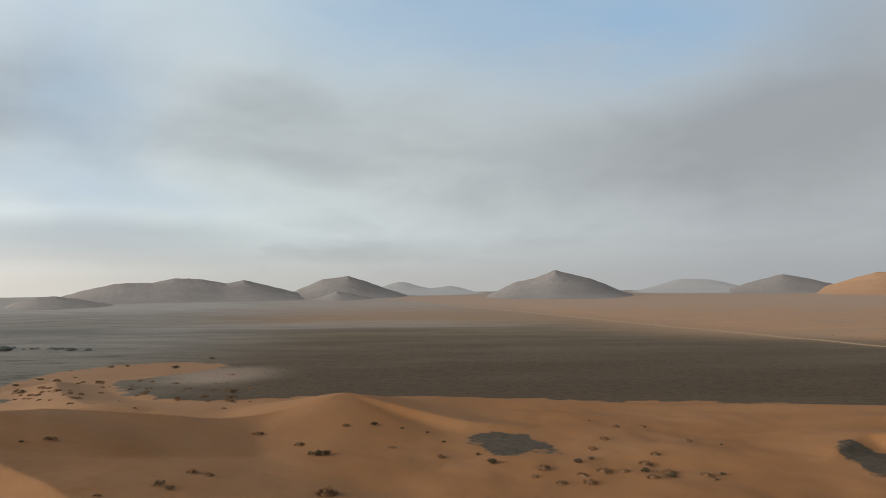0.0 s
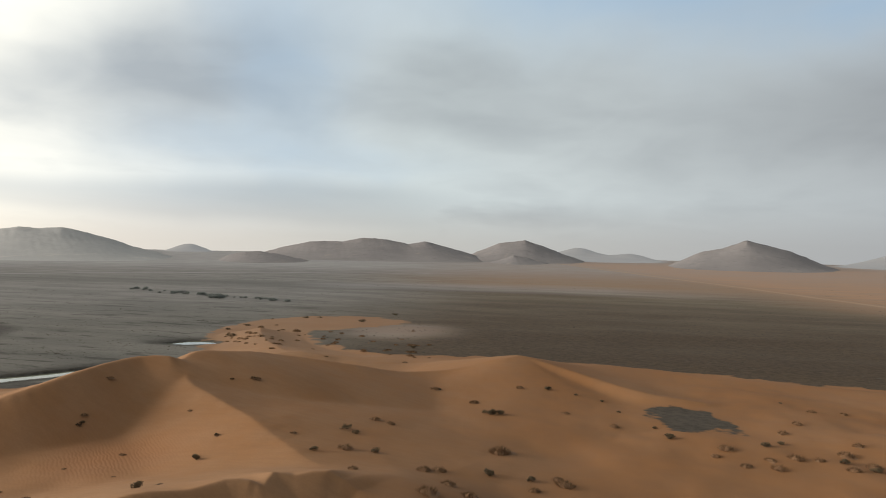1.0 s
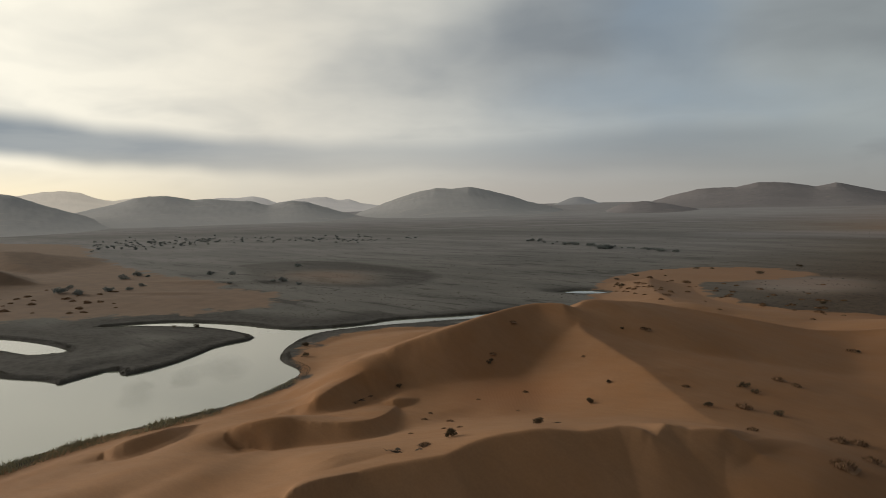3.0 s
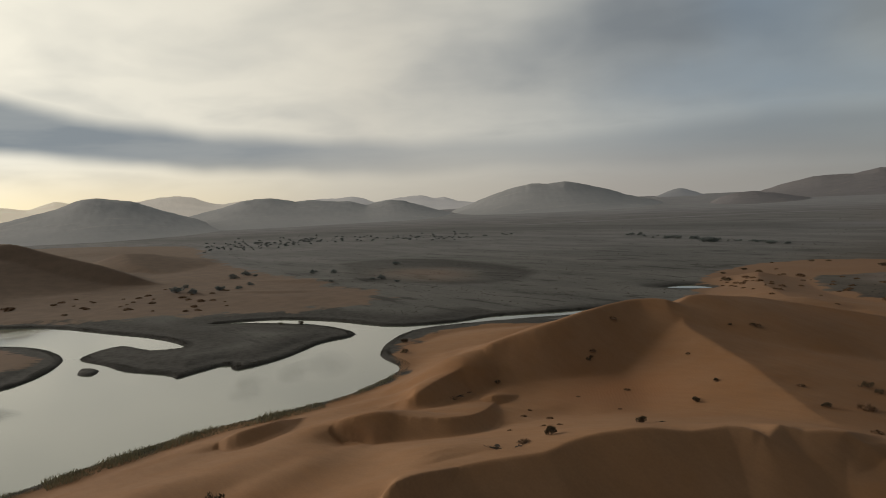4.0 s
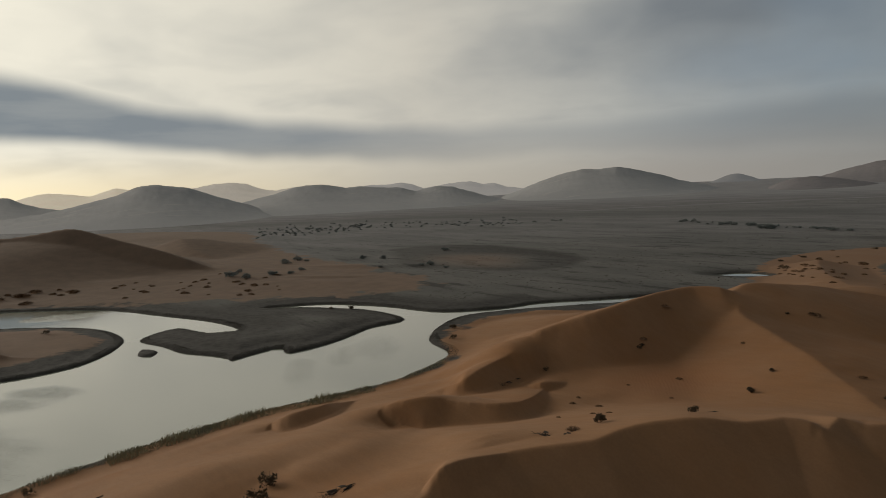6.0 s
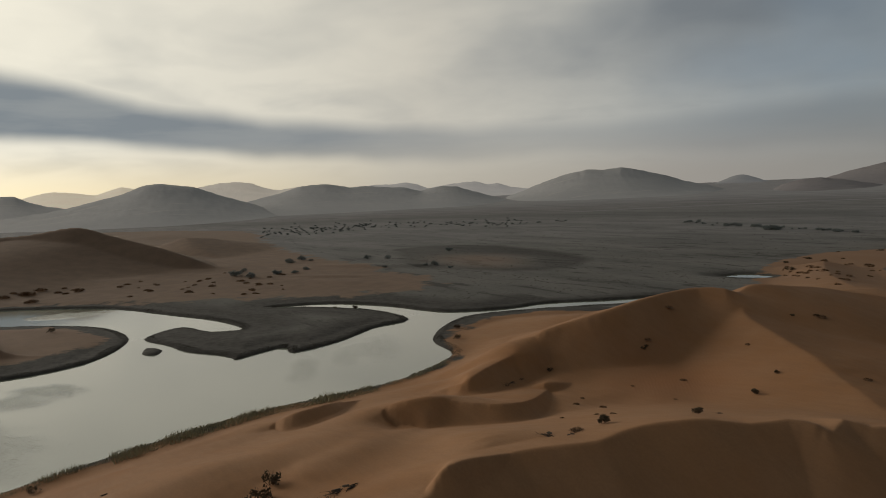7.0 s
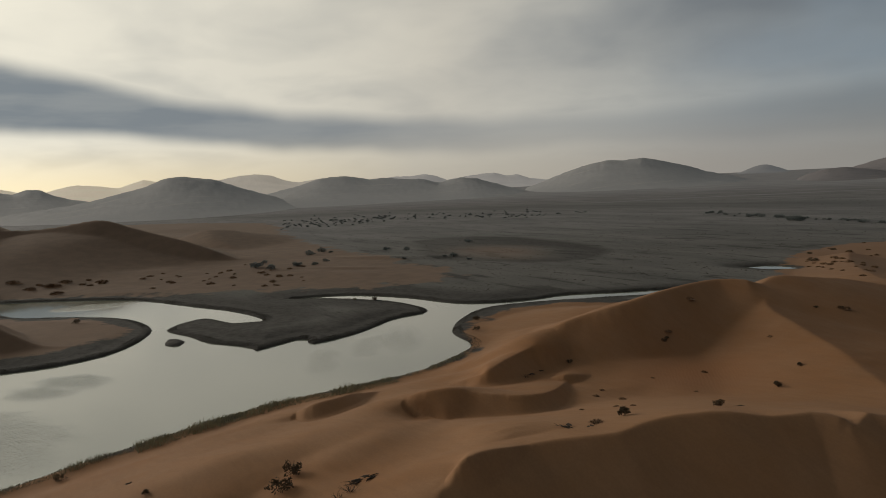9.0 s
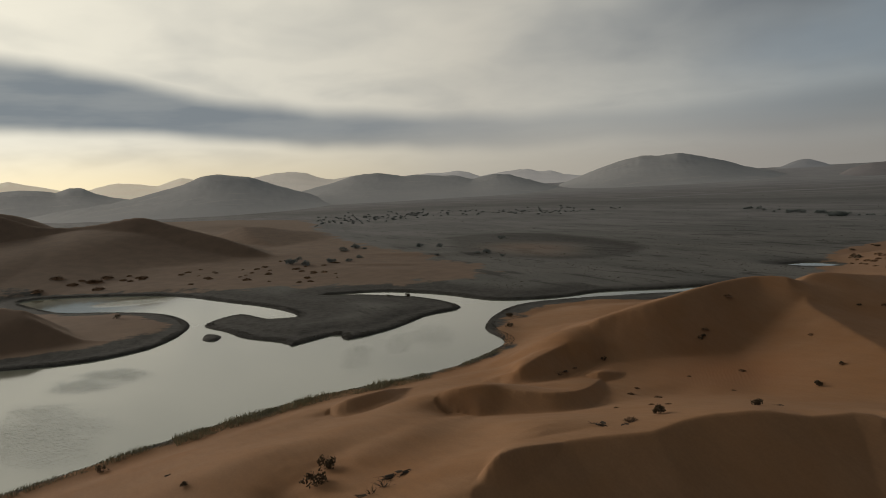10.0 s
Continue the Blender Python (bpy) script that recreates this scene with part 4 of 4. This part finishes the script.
def proto_log(seed):
    """A dead crooked branch that lies on the sand, with side twigs."""
    rng = np.random.RandomState(seed)
    root = new("fallen_branch")
    for name, count, length, thick in (("limb", 2, 1.0, 0.035), ("twigs", 7, 0.45, 0.014)):
        verts, faces = stems(rng, count, length, 0.5, thick, 0.45)
        lying = [(0.25 * rng.uniform(-1, 1) * (name == "twigs") + v[2], v[0] * 1.2, 0.03 + abs(v[1]) * 0.5) for v in verts]
        part(name, mesh_from(name, lying, faces, M_WOOD), root, "weathered dark wood" if name == "limb" else "bare broken twigs")
    return root


def proto_brush(seed):
    rng = np.random.RandomState(seed)
    root = new("dead_brush")
    part("branches", mesh_from("branches", *stems(rng, 22, 0.8, 2.6, 0.022, 0.6), M_WOOD), root, "bare crooked twigs")
    return root


SHRUBS = [proto_shrub(k, k % 2) for k in (31, 32, 33, 34)]
TUFTS = [proto_tuft(k) for k in (41, 42, 43)]
TREES = [proto_tree(k) for k in (51, 52, 53)]
BRUSH = [proto_brush(k) for k in (61, 62)]
LOGS = [proto_log(k) for k in (65, 66)]
USED = set()


def ground_at(rows):
    """Where sights (azimuth, height angle) from the drone first meet the ground."""
    rows = np.array([r[:2] for r in rows], float)
    a, t = np.radians(rows[:, 0]), np.tan(np.radians(-rows[:, 1]))
    dist = np.geomspace(50, 1400, 600)
    A, D = np.meshgrid(a, dist, indexing="ij")
    z, _ = land((-D * np.sin(A)).ravel(), (D * np.cos(A)).ravel())
    z = z.reshape(A.shape)
    below = (EYE - D * t[:, None]) <= z
    k = np.where(below.any(1), below.argmax(1), len(dist) - 1)
    i = np.arange(len(a))
    return [(-dist[m] * math.sin(a[n]), dist[m] * math.cos(a[n]), z[n, m]) for n, m in zip(i, k)]


def set_down(protos, place, size, tall, label, category, group, rng):
    src = protos[rng.randint(len(protos))]
    x, y, z = place
    m = pose(x, y, z - 0.03 * size, 0, 0, rng.uniform(0, 360)) @ Matrix.Diagonal((size, size, size * tall, 1))
    if src.name in USED:
        ob = copy_thing(src, m)
        ob.matrix_basis = m
    else:
        USED.add(src.name)
        ob = src
        ob.matrix_basis = m
    return tagged(ob, label, category, group)


NEAR_SHRUBS = [(71.8, -22.8, 3.2), (70.8, -21.7, 2.8), (44.1, -18.5, 1.6), (37.0, -17.5, 1.6), (32.9, -15.9, 1.3), (48.2, -14.7, 1.3), (40.9, -13.1, 1.3),
               (87.4, -19.3, 1.7), (81.8, -21.4, 1.0), (31.5, -14.3, 0.9)]
FIELD_SHRUBS = [(40.7, -13.0, 1.2), (33.0, -15.8, 1.4), (21.6, -14.1, 3.0), (20.8, -14.5, 2.0), (24.1, -15.7, 1.8), (19.2, -15.9, 2.4), (9.9, -12.9, 3.2),
                (10.5, -12.8, 2.2), (9.3, -12.8, 2.4), (10.1, -17.4, 2.8), (6.8, -17.7, 2.2), (5.6, -10.8, 2.2), (30.4, -10.3, 1.2), (28.8, -10.3, 1.2),
                (14.2, -11.1, 1.6), (-3.7, -13.8, 3.0), (-2.6, -13.2, 1.4), (-10.4, -13.6, 2.4), (-11.4, -13.3, 1.8), (-17.3, -14.3, 2.4), (-15.4, -14.0, 2.4),
                (0.1, -12.2, 1.4), (1.4, -11.5, 1.4), (3.4, -11.1, 1.2), (-11.3, -10.5, 1.4), (-20.9, -11.8, 1.4), (-21.0, -13.9, 1.6)]
HUMMOCKS = [(9.3, -15.7, 4.2), (-7.7, -14.1, 3.4), (-12.4, -14.2, 3.0), (-11.3, -15.0, 3.0), (-10.7, -14.5, 2.2), (-9.1, -15.2, 2.2), (-16.0, -14.4, 2.8), (-19.9, -14.0, 2.8),
            (-20.3, -14.3, 2.2), (-13.9, -14.1, 2.2), (-13.3, -10.9, 2.2), (-15.3, -10.8, 2.0), (-18.6, -11.7, 2.0), (-16.2, -12.8, 2.2), (-7.0, -14.7, 2.2), (11.4, -12.1, 2.4),
            (4.2, -12.6, 1.8), (7.8, -10.8, 2.2), (0.4, -13.3, 2.4), (28.5, -10.3, 1.6), (19.3, -13.5, 2.4), (18.1, -13.8, 1.8), (21.6, -15.6, 2.8)]
FIELD_HUMMOCKS = [(15.4, -17.2, 2.6), (14.1, -17.2, 2.4), (15.1, -18.8, 3.4), (9.4, -15.8, 3.8), (4.1, -17.9, 3.0), (4.7, -17.5, 2.2), (11.7, -19.0, 2.6), (13.4, -18.2, 2.6),
                  (25.7, -14.4, 1.4), (21.0, -17.1, 1.6), (38.0, -15.2, 1.2), (14.6, -11.1, 2.6), (-12.4, -11.8, 2.4), (-11.5, -12.6, 2.4), (-15.5, -13.6, 3.0), (-17.2, -14.1, 3.0),
                  (46.1, -19.1, 1.4), (6.5, -18.4, 2.2)]
SPIT_SHRUBS = [(30.5, -7.0, 5.0), (29.3, -6.2, 2.8), (30.8, -6.5, 2.6), (24.9, -5.6, 3.2), (23.8, -5.6, 3.0), (20.5, -5.9, 5.0), (17.9, -5.3, 4.6), (16.4, -7.9, 3.2), (28.3, -6.3, 2.0)]
BANK_SHRUBS = [(88.0, -8.1, 2.6), (85.6, -8.8, 2.6), (88.8, -7.9, 1.4), (63.7, -9.2, 2.6), (65.3, -9.1, 1.4), (55.6, -11.2, 2.4), (55.6, -12.0, 2.2), (83.1, -17.7, 1.8), (83.7, -17.9, 1.5), (62.3, -15.2, 1.6)]
LEFT_TREES = [(62.6, -5.3, 4.4), (61.0, -5.4, 4.4), (68.6, -5.3, 5.0), (67.7, -5.1, 5.4), (67.0, -5.2, 2.8), (72.8, -6.0, 5.6), (71.7, -6.2, 4.6), (72.2, -5.7, 3.4), (69.7, -6.1, 4.4),
              (68.3, -6.1, 3.4), (67.4, -5.9, 3.2), (57.2, -6.1, 4.4), (61.2, -6.1, 2.4), (57.9, -6.1, 2.6), (56.0, -5.0, 4.2), (56.0, -6.4, 2.6)]


def scatter(protos, rows, tall, label, category, group, seed):
    rng = np.random.RandomState(seed)
    for place, row in zip(ground_at(rows), rows):
        set_down(protos, place, row[2] * rng.uniform(0.92, 1.08), tall * rng.uniform(0.9, 1.1), label, category, group, rng)


scatter(SHRUBS, NEAR_SHRUBS, 1.1, "dark green-brown desert shrub rooted in dune sand", "shrub", "shrubs on the dunes", 71)
scatter(SHRUBS, [(a, e, 0.85 * size) for a, e, size in FIELD_SHRUBS], 0.8, "dark desert shrub on an orange sand slope", "shrub", "shrubs on the dunes", 72)
scatter(TUFTS, HUMMOCKS, 1.0, "dry brown tussock on a small sand hummock", "hummock", "hummocks between the dunes", 73)
scatter(TUFTS, FIELD_HUMMOCKS, 1.0, "dry brown tussock on a small sand hummock", "hummock", "hummocks between the dunes", 74)
scatter(SHRUBS, SPIT_SHRUBS, 0.6, "low spreading shrub on the sand spit", "shrub", "shrubs on the sand spit", 75)
scatter(SHRUBS, BANK_SHRUBS, 1.0, "leafy green shrub at the edge of the water", "shrub", "shrubs on the river banks", 76)
scatter(TREES, LEFT_TREES, 0.8, "round tamarisk tree below the dunes, paled for haze", "tree", "trees below the dunes", 77)
scatter(BRUSH, [(66.3, -23.4, 2.2), (67.3, -23.7, 1.8), (51.7, -15.9, 1.8), (46.2, -19.2, 1.2)], 0.7, "dead leafless brush lying on the sand", "dead brush", "dead brush on the dunes", 78)


scatter(LOGS, [(65.6, -22.7, 3.2), (64.4, -22.5, 2.6), (68.3, -23.9, 2.2), (48.3, -19.5, 2.4), (46.6, -19.3, 1.6), (51.4, -15.6, 2.2), (50.6, -15.3, 1.6), (35.4, -17.4, 1.6), (83.0, -20.4, 1.4)],
        1.0, "dark dead branch lying on the sand", "fallen branch", "fallen branches on the dunes", 79)
scatter(TUFTS, [(46.2, -17.2, 1.0), (45.7, -16.8, 0.8), (44.1, -17.4, 1.2), (43.3, -17.8, 0.9), (31.4, -14.3, 1.0), (28.9, -10.2, 1.5), (33.4, -12.5, 1.0), (38.0, -15.2, 0.9), (41.8, -15.8, 0.7),
                (38.6, -16.6, 0.7), (39.0, -9.9, 1.6), (40.6, -12.3, 1.3), (44.6, -17.9, 0.8), (47.3, -18.2, 0.7)], 0.9, "small dry tuft half buried in dune sand", "hummock", "tufts on the dunes", 80)


def belt(count, sight, size, seed, protos, tall, label, category, group):
    """Many plants along a band of sights: azimuth range, height angle from a short table."""
    rng = np.random.RandomState(seed)
    rows = []
    for _ in range(count):
        a, e, de = sight(rng)
        rows.append((a, e + rng.normal(0, de), size * rng.uniform(0.55, 1.45)))
    scatter(protos, rows, tall, label, category, group, seed + 1)


def along(table, spread):
    t = np.array(table)

    def pick(rng):
        a = rng.uniform(t[0, 0], t[-1, 0])
        return a, float(np.interp(a, t[:, 0], t[:, 1])), spread
    return pick


LINE = [(26, -4.3), (29, -4.1), (31.5, -4.0), (34.7, -3.65), (38.4, -3.3), (46.6, -3.05), (55.4, -2.9), (61.8, -2.7), (70.8, -2.85)]
belt(120, along(LINE[7:], 0.18), 2.7, 81, TREES, 0.75, "tamarisk tree in the river wood, paled for haze", "tree", "trees of the far wood")
belt(80, along(LINE[5:8], 0.14), 2.8, 83, TREES, 0.7, "tamarisk tree on the grey plain, paled for haze", "tree", "trees of the far wood")
belt(32, along(LINE[1:5], 0.06), 3.8, 85, TREES, 0.7, "tamarisk tree on the grey plain, paled for haze", "tree", "trees on the plain")
belt(8, along([(30.8, -4.05), (32.2, -4.05)], 0.06), 6.0, 87, TREES, 0.75, "large spreading tamarisk in a clump", "tree", "trees on the plain")
belt(9, along(LINE[:2], 0.08), 4.5, 89, TREES, 0.7, "tamarisk tree on the grey plain, paled for haze", "tree", "trees on the plain")
belt(70, along([(15, -8.3), (22, -7.4), (26, -6.9), (31, -6.9)], 0.5), 2.2, 91, TUFTS, 0.9, "dry tussock on the pale sand spit", "hummock", "tussocks on the sand spit")
belt(40, along([(69, -6.7), (75, -6.6), (81, -6.2)], 0.35), 2.6, 93, TUFTS, 0.9, "dry tussock below the far dunes", "hummock", "tussocks below the far dunes")
belt(16, along([(81, -6.2), (92.5, -5.9)], 0.25), 4.0, 95, TUFTS, 0.9, "dry tussock below the far dunes", "hummock", "tussocks below the far dunes")


def blades(name, ring, lo, hi, count, height, width, mat, label, seed, keep=None):
    """Grass along a bank, as one mass: blades between lo and hi metres outside the water's edge."""
    rng = np.random.RandomState(seed)
    seg = np.roll(ring, -1, 0) - ring
    ln = np.hypot(seg[:, 0], seg[:, 1])
    k = rng.choice(len(ring), count, p=ln / ln.sum())
    p = ring[k] + seg[k] * rng.uniform(0, 1, (count, 1))
    nrm = np.stack([seg[k, 1], -seg[k, 0]], -1) / (ln[k, None] + 1e-9)
    out = rng.uniform(lo, hi, count) * rng.choice([-1, 1], count)
    p = p + nrm * out[:, None]
    z, _ = land(p[:, 0], p[:, 1])
    wet = np.maximum(ring_distance(p[:, 0], p[:, 1], RIVER), ring_distance(p[:, 0], p[:, 1], INLET))
    ok = (wet < 0.6) & (wet > -hi)
    if keep is not None:
        ok &= keep(p[:, 0], p[:, 1])
    p, z = p[ok], np.maximum(z[ok], -0.15)
    n = len(p)
    a, b = rng.uniform(0, 6.283, n), rng.uniform(0, 6.283, n)
    h = height * rng.uniform(0.45, 1.2, n) * (0.7 + 0.5 * lumps(p[:, 0], p[:, 1], 14, seed, 2))
    h = np.maximum(h, 0.15 * height)
    u = np.stack([np.cos(a), np.sin(a)], -1) * (width * rng.uniform(0.6, 1.4, n))[:, None]
    lean = np.stack([np.cos(b), np.sin(b)], -1) * (0.3 * h)[:, None]
    verts = np.empty((n * 3, 3))
    verts[0::3, :2], verts[1::3, :2], verts[2::3, :2] = p - u, p + u, p + lean
    verts[0::3, 2] = verts[1::3, 2] = z - 0.05
    verts[2::3, 2] = z + h
    faces = np.arange(n * 3).reshape(-1, 3).tolist()
    return tagged(new(name, mesh_from(name, verts, faces, mat)), label, "reeds", kind="stuff")


def near_shore(x, y):
    return (x > -140) & (y < 90)


def thick_shore(x, y):
    return (x > -138) & (y > 16) & (y < 66)


blades("reeds", RIVER, 0.0, 3.0, 110000, 0.7, 0.04, M_REED, "dry olive reeds along the dune shore", 101, near_shore)
blades("reeds", RIVER, 0.0, 5.0, 150000, 1.0, 0.045, M_REED, "thick olive reed bed along the dune shore", 102, thick_shore)
blades("bank_grass", RIVER, -0.2, 2.6, 50000, 0.22, 0.08, M_BANK, "dark matted grass on the river banks", 103, lambda x, y: ~near_shore(x, y))
blades("bank_grass", INLET, -0.2, 2.6, 50000, 0.22, 0.08, M_BANK, "dark matted grass on the river banks", 104, lambda x, y: x < -150)


def scrub_cover():
    """Low dark scrub over the plain, as one mass."""
    rng = np.random.RandomState(111)
    n = 60000
    a, r = np.radians(rng.uniform(-35, 78, n)), np.exp(rng.uniform(math.log(190), math.log(1000), n))
    x, y = -r * np.sin(a), r * np.cos(a)
    z, kinds = land(x, y)
    belt_noise = lumps(x * 0.35 + 0.1 * y, y, 26, 5, 3)
    wet = np.maximum(ring_distance(x, y, RIVER), ring_distance(x, y, INLET))
    ok = (kinds["sand"] < -6) & (z > 0.3) & (wet < -16) & ~((x < -160) & (y < 130)) & (belt_noise + rng.normal(0, 0.8, n) > 0.9)
    x, y, z, r = x[ok], y[ok], z[ok], r[ok]
    n = len(x)
    verts = np.empty((n * 5, 3))
    w, h = 0.2 + 0.6 * rng.uniform(0, 1, n) ** 3, rng.uniform(0.08, 0.28, n)
    t = rng.uniform(0, 6.283, n)
    for k in range(4):
        c = t + k * 1.5708
        verts[k::5] = np.stack([x + w * np.cos(c) * (1 + 0.4 * (k % 2)), y + w * np.sin(c), z - 0.05], -1)
    verts[4::5] = np.stack([x + 0.2 * w, y, z + h], -1)
    faces = []
    for i in range(n):
        b = 5 * i
        faces += [(b, b + 1, b + 4), (b + 1, b + 2, b + 4), (b + 2, b + 3, b + 4), (b + 3, b, b + 4)]
    return tagged(new("scrub", mesh_from("scrub", verts, faces, M_BANK)), "low dark saltbush scrub on the plain", "scrub", kind="stuff")


scrub_cover()
